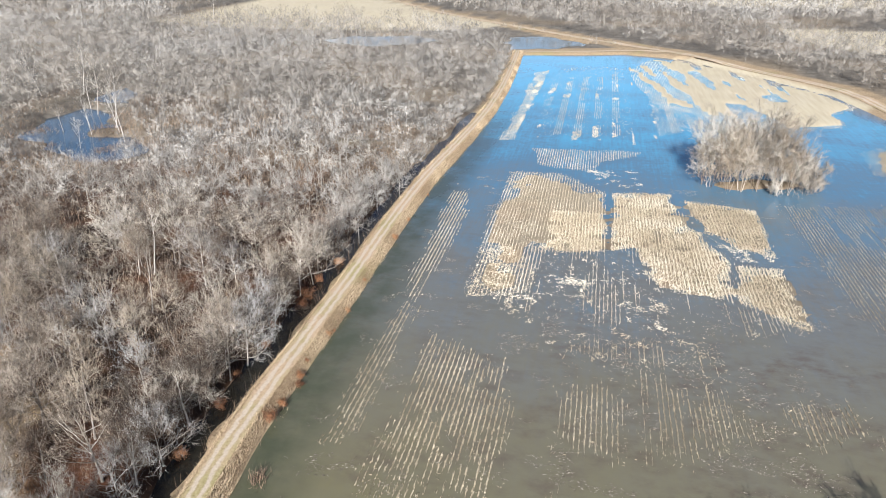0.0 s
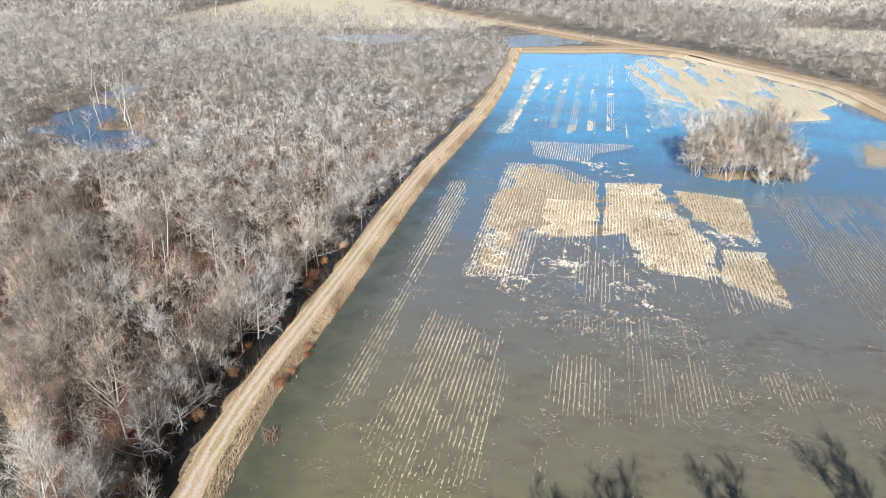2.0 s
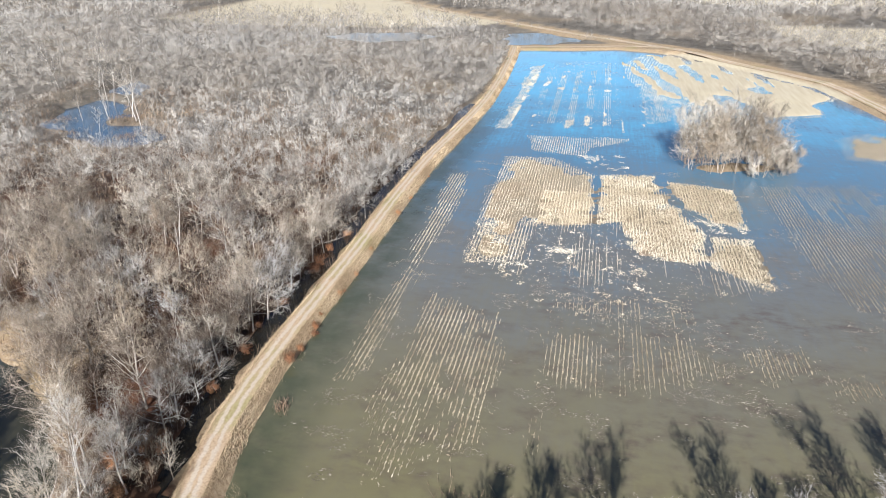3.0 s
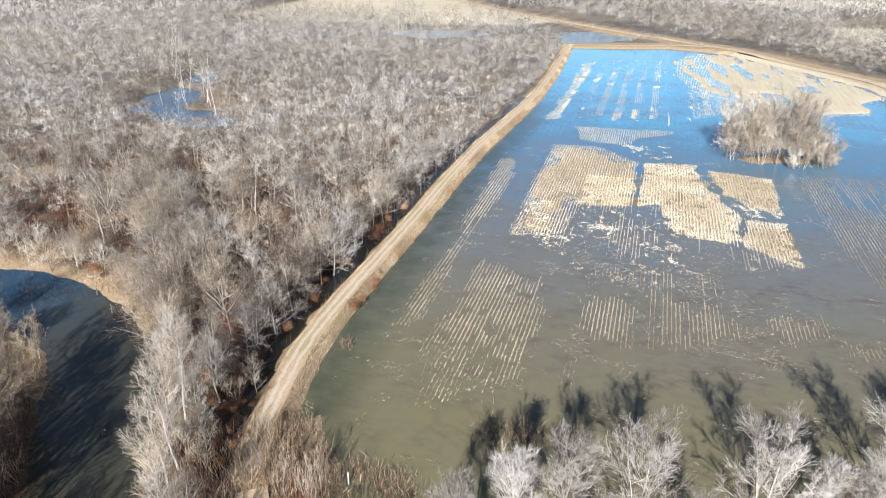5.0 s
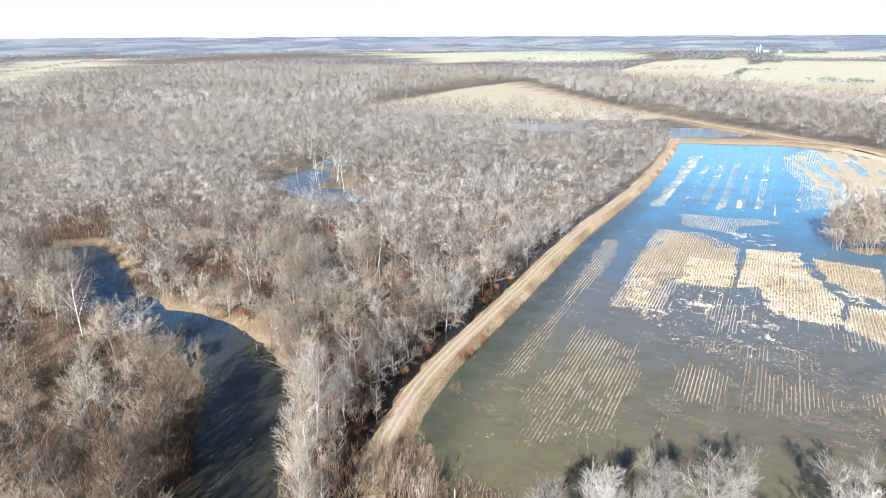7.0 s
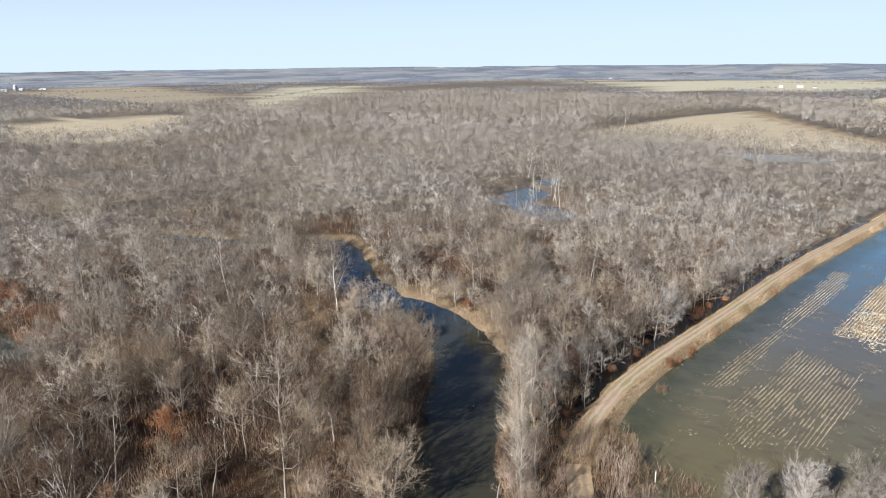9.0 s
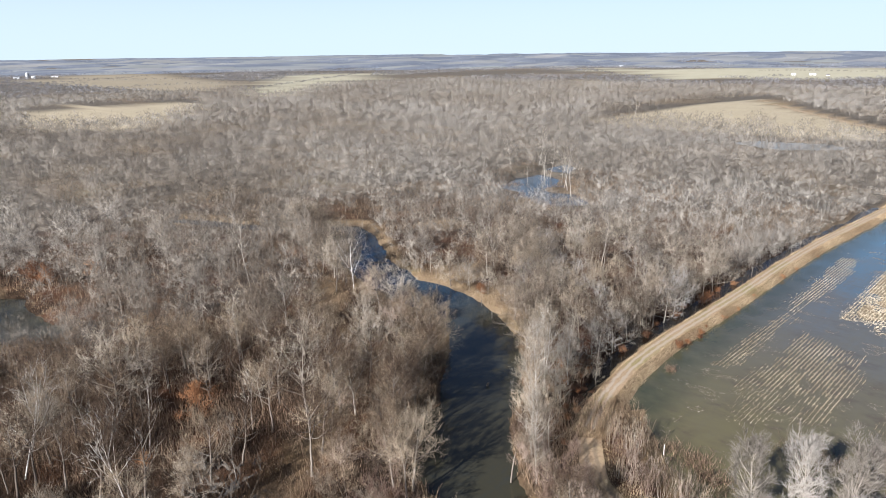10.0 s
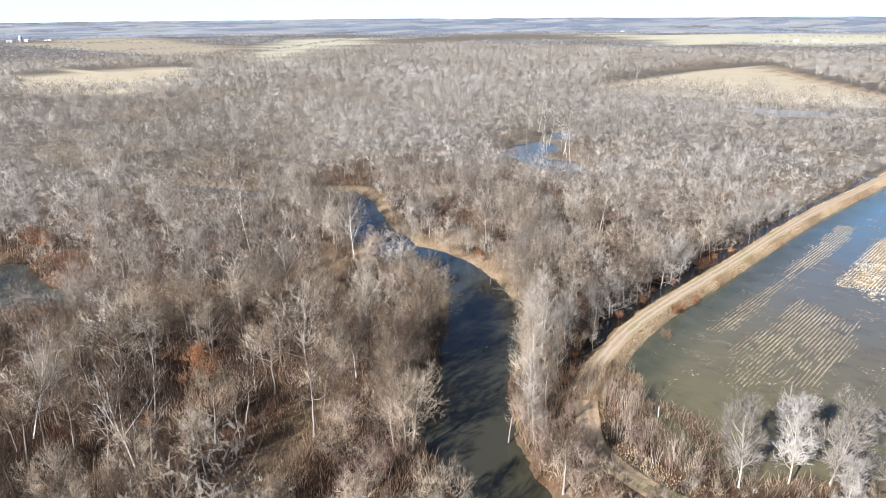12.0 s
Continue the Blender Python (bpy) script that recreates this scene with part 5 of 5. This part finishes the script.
def undergrowth():
    """Saplings, brush and grass, as blades."""
    x, y = rg.uniform(-240, -35, 155000), rg.uniform(-60, 262, 155000)
    ok = (wet_sd(x, y) > 0.4) & (line_dist(x, y, LEVEE) > 3.2) & (line_dist(x, y, DITCH) > 1.7) & (line_dist(x, y, TRACK) > 2.4) & (vnoise(x, y, 14, 30) + 0.35 * rg.random(len(x)) > 0.5) & (x < -36)
    xs, ys = rg.uniform(-24, 90, 40000), rg.uniform(6, 74, 40000)
    ds = ys - np.interp(xs, [-20, -5, 25, 90], [22, 31, 45, 78])
    shore = (ds < 1.5) & (ds > -12) & (line_dist(xs, ys, TRACK) > 2.4) & (vnoise(xs, ys, 6, 30) + 0.35 * rg.random(len(xs)) > 0.4)
    xb, yb = rg.uniform(-165, -20, 110000), rg.uniform(-60, 56, 110000)
    bank = (inside(xb, yb, BANK) | (yb < 0.25 * xb + 50) & (xb < -45)) & (line_dist(xb, yb, GAP) > 1.5) & (wet_sd(xb, yb) > 0.3) & (vnoise(xb, yb, 7, 72) + 0.3 * rg.random(len(xb)) > 0.45)
    x, y = np.r_[x[ok], xs[shore], xb[bank]], np.r_[y[ok], ys[shore], yb[bank]]
    h = rg.uniform(0.5, 3.6, len(x)) * (0.4 + vnoise(x, y, 25, 31))
    b = np.stack([x, y, ground_z(x, y) - 0.05], 1)
    d = np.stack([rg.normal(size=len(x)) * 0.3, rg.normal(size=len(x)) * 0.3, np.ones(len(x))], 1)
    blade_stuff("undergrowth", b, b + d * h[:, None], rg.uniform(0.05, 0.1, len(x)), np.clip(vnoise(x, y, 9, 32) + 0.4 * (rg.random(len(x)) - 0.5), 0, 1), M_BRUSH,
                "brown brush and saplings on the woodland floor", "undergrowth", rg)
    t = rg.random(70000)
    along = np.array(LEVEE, float)
    seg = np.r_[0, np.cumsum(np.linalg.norm(np.diff(along, axis=0), axis=1))]
    pos = t ** 1.5 * seg[-1]
    cx, cy = np.interp(pos, seg, along[:, 0]), np.interp(pos, seg, along[:, 1])
    side = np.where(rg.random(len(t)) < 0.6, 1, -1) * rg.uniform(1.6, 3.0, len(t))
    shore = (rg.random(len(t)) < 0.3) & (vnoise(cy, 0 * cy, 3.5, 67) > np.where(cy < 90, 0.62, 0.45))
    side = np.where(shore, rg.uniform(2.3, 3.4, len(t)), side)
    x1, y1 = cx + side, cy + rg.normal(size=len(t))
    x2, y2 = rg.uniform(-215, -20, 120000), rg.uniform(-30, 130, 120000)
    ok = ((wet_sd(x2, y2) > -0.3) & (wet_sd(x2, y2) < 4.0) & (line_dist(x2, y2, LEVEE) > 4)) | (line_dist(x2, y2, GAP) < 5) & (rg.random(len(x2)) < 0.4)
    for gx, gy, gr in GLADES:
        ok |= np.hypot(x2 - gx, y2 - gy) < gr
    ok &= (line_dist(x2, y2, TRACK) > 2.2) & (poly_sd(x2, y2, RIVER) > -0.8)
    xs, ys = rg.uniform(-50, -20, 26000), rg.uniform(10, 46, 26000)
    strip = (line_dist(xs, ys, TRACK) > 1.9) & (line_dist(xs, ys, TRACK) < 5.5) & (wet_sd(xs, ys) > -0.2) & (vnoise(xs, ys, 3, 73) > 0.3)
    x, y = np.r_[x1, x2[ok], xs[strip]], np.r_[y1, y2[ok], ys[strip]]
    h = rg.uniform(0.2, 0.8, len(x)) * (0.4 + vnoise(x, y, 6, 33))
    h[:len(x1)] *= np.where(shore, 1.6, 1.0)
    b = np.stack([x, y, np.maximum(ground_z(x, y), -0.1) - 0.03], 1)
    d = np.stack([rg.normal(size=len(x)) * 0.4, rg.normal(size=len(x)) * 0.4, np.ones(len(x))], 1)
    blade_stuff("dry_grass", b, b + d * h[:, None], rg.uniform(0.035, 0.08, len(x)), np.clip((vnoise(x, y, 5, 34) + 0.5 * (rg.random(len(x)) - 0.5)) * np.where(np.arange(len(x)) < len(x1), 0.75, 1.0), 0, 1), M_TAN,
                "tan dry grass on the levee and banks", "grass", rg)
    spots = [(-30, 33, 3.0, 500), (-26, 30, 2.5, 400), (-23, 24, 2.5, 400), (-21, 20, 2.0, 300), (-18, 47, 3.5, 350), (-14, 47.5, 2.5, 250), (-48.5, 62, 1.2, 120), (-35, 34, 2, 200), (-176, 209, 6, 700), (-165, 190, 5, 350), (-205, 205, 6, 400), (-188, 188, 5, 300), (-160, 200, 5, 300)]
    x = np.concatenate([c[0] + rg.normal(size=c[3]) * c[2] * 0.6 for c in spots])
    y = np.concatenate([c[1] + rg.normal(size=c[3]) * c[2] * 0.6 for c in spots])
    b = np.stack([x, y, np.full(len(x), -0.05)], 1)
    d = np.stack([rg.normal(size=len(x)) * 0.5, rg.normal(size=len(x)) * 0.5, np.ones(len(x))], 1)
    blade_stuff("marsh_reeds", b, b + d * rg.uniform(0.5, 1.7, len(x))[:, None], np.full(len(x), 0.08), np.clip(rg.random(len(x)), 0, 1), M_BRUSH,
                "withered brown reeds in shallow water", "reeds", rg)
    print("undergrowth", ok.sum())


undergrowth()


# ---- driftwood, post and farms ----
def log(name, pts, r, label, stubs=2, bark=M_SILVER):
    """A fallen trunk through the given points, with broken stubs."""
    root = tagged(new(name), label, "log", "fallen timber")
    root.location = pts[0]
    p = np.array(pts, float) - np.array(pts[0])
    rad = np.linspace(r, r * 0.45, len(p))
    v, f = tubes(p[:-1], p[1:], rad[:-1], rad[1:], 8)
    link("trunk", raw_mesh("trunk", v, f), bark, root)
    for k in range(stubs):
        i = 1 + k % (len(p) - 1)
        d = unit(rg.normal(size=3) + [0, 0, 0.8])
        q = p[i] + d * r * 2.5
        link("branch", raw_mesh("branch", *tubes(np.array([p[i], q]), np.array([q, q + unit(d + rg.normal(size=3) * 0.4) * r * 3]), [r * 0.5, r * 0.35], [r * 0.35, r * 0.12], 6)), bark, root)
    return root


log("fallen_log", [(-148, 74, 0.5), (-151, 72, 0.35), (-154, 70.5, 0.15), (-157, 69.5, 0.05)], 0.15, "grey fallen trunk lying into the creek", 3, M_DRIFT)
log("fallen_log", [(-82, 55, 0.8), (-84, 54, 0.3), (-86.5, 53.4, 0.05)], 0.12, "grey driftwood log at the creek's edge", 3, M_DRIFT)
log("dead_limb", [(-95.2, 59.5, -0.3), (-95.4, 59.8, 0.6), (-95.9, 60.2, 1.5)], 0.14, "grey broken limb sticking out of the creek", 1, M_DRIFT)
log("dead_limb", [(-92, 57, 0.1), (-90, 58.5, 0.3), (-88, 60, 0.6)], 0.1, "dark broken limb lying in the creek", 1, M_DRIFT)
log("dead_limb", [(-103, 64.5, -0.3), (-103.3, 64.9, 0.7), (-104, 65.5, 1.6)], 0.12, "grey broken limb sticking out of the creek", 1, M_DRIFT)
log("stump", [(-72.3, 30.6, -0.4), (-72.2, 30.7, 0.5), (-72.0, 30.9, 0.7)], 0.28, "dark weathered stump standing in the creek", 0, M_DRIFT)
log("fallen_log", [(-188, 106, 0.7), (-192, 105, 0.5), (-196, 103.5, 0.3)], 0.35, "pale fallen trunk on the creek bank", 2)
log("leaning_trunk", [(-48.5, 8.2, 0.1), (-48.8, 8.9, 1.9), (-48.9, 9.5, 3.9), (-48.8, 9.8, 4.7)], 0.13, "grey broken trunk leaning over the creek", 2, M_BARK)


def white_post():
    root = tagged(new("marker_post"), "white marker post standing at the flood's edge", "post")
    root.location = (-34.8, 31.6, -0.3)
    link("post", raw_mesh("post", *tubes(np.array([[0, 0, 0.0], [0.02, 0, 2.2]]), np.array([[0.02, 0, 2.2], [0.02, 0, 2.26]]), [0.09, 0.09], [0.08, 0.02], 10)), M_WHITE, root)


white_post()


def house_paint(name, c, rough):
    m, n, l, b = mat(name, rough, 0.3)
    l.new(mix(n, l, tex(n, l, 1.5, 4), tuple(v * 0.85 for v in c), c), b.inputs["Base Color"])
    return m


M_WALL, M_ROOF, M_TIN = house_paint("white_siding", (0.6, 0.59, 0.56), 0.7), house_paint("dark_shingle", (0.12, 0.11, 0.11), 0.9), house_paint("tin_roof", (0.42, 0.43, 0.44), 0.5)


def farm_building(x, y, w, d, h, pitch, roof, turn, label):
    """Walls, a gable roof with eaves, and a door."""
    w, d, h, pitch = (v * 0.48 for v in (w, d, h, pitch))
    root = tagged(new("farm_building"), label, "building", "farm buildings")
    root.matrix_basis = Matrix.Translation((x, y, float(ground_z(x, y)))) @ Matrix.Rotation(turn, 4, "Z")
    bm = bmesh.new()
    v = [bm.verts.new(c) for c in ((-w, -d, -1), (w, -d, -1), (w, d, -1), (-w, d, -1), (-w, -d, h), (w, -d, h), (w, d, h), (-w, d, h), (-w, 0, h + pitch), (w, 0, h + pitch))]
    for q in ((0, 1, 5, 4), (2, 3, 7, 6), (1, 2, 6, 9, 5), (3, 0, 4, 8, 7)):
        bm.faces.new([v[i] for i in q])
    me = bpy.data.meshes.new("wall")
    bm.to_mesh(me)
    link("wall", me, M_WALL, root)
    bm = bmesh.new()
    e, o = 0.6, 0.6 * pitch / d
    prof = [(-d - e, h - o), (0, h + pitch), (d + e, h - o), (d + e, h - o + 0.3), (0, h + pitch + 0.3), (-d - e, h - o + 0.3)]
    a, b = [bm.verts.new((-w - e, p, z + 0.02)) for p, z in prof], [bm.verts.new((w + e, p, z + 0.02)) for p, z in prof]
    for i in range(6):
        j = (i + 1) % 6
        bm.faces.new((a[i], a[j], b[j], b[i]))
    bm.faces.new(a[::-1]), bm.faces.new(b)
    me = bpy.data.meshes.new("roof")
    bm.to_mesh(me)
    link("roof", me, roof, root)
    bm = bmesh.new()
    bmesh.ops.create_cube(bm, size=1, matrix=Matrix.Translation((0, -d - 0.04, 1.1)) @ Matrix.Diagonal((w * 0.35, 0.1, 2.4, 1)))
    me = bpy.data.meshes.new("door")
    bm.to_mesh(me)
    link("door", me, M_ROOF, root)


def grain_silo(x, y, r, h, label):
    """A round steel bin with a conical cap."""
    root = tagged(new("grain_silo"), label, "silo", "farm buildings")
    root.location = (x, y, float(ground_z(x, y)))
    z = np.array([[0, 0, -1.0], [0, 0, h]])
    link("body", raw_mesh("body", *tubes(z[:1], z[1:], [r], [r], 20)), M_TIN, root)
    link("roof", raw_mesh("roof", *tubes(np.array([[0, 0, h], [0, 0, h + r * 0.55]]), np.array([[0, 0, h + r * 0.55], [0, 0, h + r * 0.8]]), [r * 1.06, r * 0.2], [r * 0.2, r * 0.12], 20)), M_TIN, root)


grain_silo(-78, 2440, 2.6, 20, "tall pale steel grain silo beside the barns")
grain_silo(-88, 2448, 2.6, 13, "pale steel grain silo beside the barns")
grain_silo(-2330, 600, 5.0, 14, "pale steel grain silo beside a long barn")

for bx, by, bw, bd, bh, bp, br, bt, bl in ((-564, 1742, 9, 6, 5, 4, M_TIN, 0.4, "white farmhouse with a tin roof"), (-528, 1765, 14, 8, 5, 4, M_TIN, 0.4, "long white barn with a tin roof"),
                                           (-490, 1750, 7, 5, 4, 3, M_ROOF, 0.2, "small white shed with a dark roof"), (-2290, 560, 16, 9, 8, 4, M_TIN, 1.0, "long white barn with a tin roof"),
                                           (-2310, 610, 10, 8, 9, 5, M_TIN, 0.8, "tall white barn with a tin roof"), (-2380, 690, 22, 10, 8, 4, M_ROOF, 0.9, "long white barn with a dark roof"),
                                           (-60, 2450, 16, 9, 8, 5, M_TIN, 0.1, "white barn with a tin roof"), (-20, 2440, 10, 7, 7, 5, M_TIN, 0.3, "white farmhouse with a tin roof"),
                                           (-1390, 2380, 14, 8, 6, 4, M_TIN, 0.6, "white farmhouse with a tin roof")):
    farm_building(bx, by, bw, bd, bh, bp, br, bt, bl)

# ---- stubble ----
def stubble():
    p0, p1, w, tone, bright = [], [], [], [], []
    for n, (poly, share, litter) in enumerate(CORN):
        a = np.array(poly)
        rows = np.arange(math.floor(a[:, 0].min() / ROW), math.ceil(a[:, 0].max() / ROW)) * ROW
        gap = 0.5 if n == 15 else 0.2 if share > 0.9 else 0.3 if a[:, 1].min() > 220 else 0.115 if n in (6, 7, 8, 9, 10, 18) else 0.16
        fat = 1.5 if n == 15 else 1.0 if share > 0.9 else 1.3 if a[:, 1].min() > 220 else 1.45 if n in (6, 7, 18) else 0.8 if n in (8, 9, 10) else 0.6
        x, y = np.meshgrid(rows, np.arange(a[:, 1].min(), a[:, 1].max(), gap))
        x, y = x.ravel() + rg.normal(size=x.size) * 0.05, y.ravel() + rg.uniform(-0.1, 0.1, x.size)
        wob = (3.0 if share < 0.9 else 2.6) * (vnoise(x, y, 5, 20) - 0.5) + 1.2 * (vnoise(x, y, 1.5, 27) - 0.5)
        idx = np.round(x / ROW).astype(int)
        row_luck = 0.8 * TABLE[(idx * 7) % 256, 5] + 0.2 * TABLE[(idx // 4 * 3) % 256, 9]
        patch = 0.4 * vnoise(x, y * 0.5, 7, 21) + 0.36 * vnoise(x, y * (0.3 if share > 0.9 else 0.13), 1.2, 22) + 0.24 * row_luck
        patch = patch + 0.25 * step(poly_sd(x, y, poly), -2.5, 0) * (share < 0.9)
        ok = (poly_sd(x, y, poly) + wob < 0) & (patch < np.interp(share, [0, 1], [0.25, 1.0])) & (rg.random(len(x)) < 0.9)
        if share < 0.9:
            ok &= rg.random(len(x)) < (0.85 if n in (6, 7, 8, 9, 10, 18) else 0.72) * step(-poly_sd(x, y, poly), -1, 2.5 if n in (7, 13) else 5) + 0.1
        elif n < 5:
            ok &= (vnoise(x, y * 0.5, 5, 51) + 0.3 * vnoise(x, y, 1.2, 52) < 0.92) | (rg.random(len(x)) < 0.3)
            ok &= rg.random(len(x)) < 0.25 + step(-poly_sd(x, y, poly), -1, 2.5)
        if n == 6:
            ok &= (rg.random(len(x)) < 0.3 + 0.7 * step(y + 0.5 * x, 48, 62)) & (vnoise(x, y * 0.3, 0.9, 65) + 0.5 * vnoise(x, y, 4, 66) > 0.47)
        if n in (8, 9, 10):
            ok &= vnoise(x, y * 0.6, 8, 29) + 0.55 * vnoise(x, y * 0.6, 1.6, 35) > 0.62
        if n in (12, 14):
            strip, thin = (idx + 3) % 9, vnoise(x, y * 0.7, 11, 28) + 0.5 * vnoise(x, y, 3, 58)
            ok &= ((strip < 4) & (thin > 0.6)) | ((strip < 5) & (rg.random(len(x)) < 0.03))
        x, y = x[ok], y[ok]
        h = rg.uniform(0.15, 0.42, len(x)) * (2.0 if n in (1, 2, 3, 4) else 1.0)
        b = np.stack([x, y, np.zeros(len(x)) - 0.03], 1)
        p0.append(b), p1.append(b + np.stack([rg.normal(size=len(x)) * (0.03 if share < 0.9 else 0.08), rg.normal(size=len(x)) * 0.2, h * (0.7 if share < 0.9 else 1.0)], 1)), w.append(fat * rg.uniform(0.08, 0.22, len(x)))
        c = b + rg.normal(size=b.shape) * [0.04, 0.1, 0] + [0, 0, 0.05]
        p0.append(c), p1.append(c + np.stack([rg.normal(size=len(x)) * (0.03 if share < 0.9 else 0.09), rg.choice([-1, 1], len(x)) * rg.uniform(0.3, 1.3 if share < 0.9 else 0.55, len(x)), rg.uniform(0, 0.08, len(x))], 1)), w.append(fat * rg.uniform(0.06, 0.2, len(x)))
        area = 0.5 * abs(sum(u[0] * v[1] - v[0] * u[1] for u, v in zip(poly, poly[1:] + poly[:1])))
        k = int(area * litter * 16)
        lx, ly = rg.uniform(a[:, 0].min(), a[:, 0].max(), 3 * k), rg.uniform(a[:, 1].min(), a[:, 1].max(), 3 * k)
        li = (poly_sd(lx, ly, poly) + 2.5 * (vnoise(lx, ly, 5, 24) - 0.5) < 0) & (vnoise(lx, ly, 3, 25) > 0.2)
        lx, ly = lx[li][:k], ly[li][:k]
        c = np.stack([lx, ly, rg.uniform(0.0, 0.12, len(lx))], 1)
        turn = rg.uniform(0, 6.28, len(lx))
        ln = rg.uniform(0.2, 0.5, len(lx))
        p0.append(c), p1.append(c + np.stack([np.cos(turn) * ln, np.sin(turn) * ln, rg.uniform(0, 0.55 if 0 < n < 5 else 0.2, len(lx))], 1)), w.append(rg.uniform(0.05, 0.13, len(lx)))
    for poly, share in (([(-26, 142), (-16, 146), (10, 132), (14, 104), (-10, 98), (-26, 116)], 0.71), ([(-12, 204), (4, 206), (6, 186), (-6, 190)], 0.6), ([(-32, 142), (-25, 142), (-22, 119), (-31, 117)], 0.46),
                        ([(-30, 260), (4, 262), (5, 232), (-28, 230)], 0.64), ([(-40, 352), (-34, 360), (-35.4, 269), (-36, 230), (-40.8, 229), (-39.6, 278)], 0.5), ([(-34, 330), (2, 335), (4, 300), (-30, 300)], 0.7), ([(10, 265), (30, 275), (34, 250), (12, 240)], 0.62),
                        ([(16, 166), (24, 160), (32, 146), (22, 144)], 0.58), ([(-8, 126), (-16, 126), (-16, 130), (-8, 130)], 0.5), ([(14, 120), (24, 120), (24, 112), (14, 112)], 0.74)):
        a = np.array(poly)
        k = int(14 * (a[:, 0].max() - a[:, 0].min()) * (a[:, 1].max() - a[:, 1].min()))
        x, y = rg.uniform(a[:, 0].min(), a[:, 0].max(), k), rg.uniform(a[:, 1].min(), a[:, 1].max(), k)
        ok = inside(x, y, poly) & ((y < 220) | ((np.round(x / ROW).astype(int) + 3) % 9 < 4)) & (np.where(y > 220, vnoise(x, y * 0.3, 2.2, 43) - 0.06, 0.6 * vnoise(x, y, 2.2, 43) + 0.4 * vnoise(x, y, 0.7, 44)) > share)
        x, y = x[ok], y[ok]
        turn, ln = rg.uniform(0, 6.28, len(x)), rg.uniform(0.25, 0.6, len(x))
        c = np.stack([x, y, rg.uniform(0.0, 0.12, len(x))], 1)
        p0.append(c), p1.append(c + np.stack([np.cos(turn) * ln, np.sin(turn) * ln, rg.uniform(0, 0.15, len(x))], 1)), w.append(rg.uniform(0.07, 0.16, len(x)))
        bright.append((sum(len(q) for q in p0) - len(x), sum(len(q) for q in p0)))
    p0, p1, w = np.concatenate(p0), np.concatenate(p1), np.concatenate(w)
    tone = np.clip(0.25 + 0.5 * vnoise(p0[:, 0], p0[:, 1], 7, 26) + 0.35 * (rg.random(len(p0)) - 0.3), 0, 1)
    for lo, hi in bright:
        tone[lo:hi] = np.clip(tone[lo:hi] + 0.2, 0, 1)
    tone = np.where((p0[:, 1] < 112) & (p0[:, 0] > -14), tone * 0.66, tone)
    tone = np.where((p0[:, 1] < 112) & (p0[:, 0] <= -14), tone * (0.38 + 0.5 * vnoise(p0[:, 0], p0[:, 1], 4, 64)), tone)
    tone = np.where((p0[:, 0] > 37) & (p0[:, 1] < 195), tone * 0.75, tone)
    x, y = rg.uniform(-47, 80, 330000), rg.uniform(38, 190, 330000)
    ok = (poly_sd(x, y, FIELD) < -1) & (vnoise(x, y * 1.4, 4, 55) + 0.5 * vnoise(x, y * 1.6, 1.1, 56) + 0.25 * vnoise(x, y, 18, 57) > np.where((y < 112) & (x > -16), 1.1, 1.19))
    x, y = x[ok][:30000], y[ok][:30000]
    c = np.stack([x, y, np.full(len(x), 0.015)], 1)
    turn, ln = rg.normal(size=len(x)) * 0.7, rg.uniform(0.12, 0.5, len(x))
    blade_stuff("flood_debris", c, c + np.stack([np.cos(turn) * ln, np.sin(turn) * ln, rg.uniform(0.0, 0.06, len(x))], 1), rg.uniform(0.03, 0.08, len(x)),
                np.clip(rg.random(len(x)) ** 2.2, 0, 1), M_CHAFF, "brown stalks and chaff afloat on the floodwater", "debris", rg)
    print("stubble", len(p0), len(x))
    blade_stuff("corn_stubble", p0, p1, w, tone, M_STRAW, "pale cut corn stubble standing in rows in floodwater", "stubble", rg)


stubble()
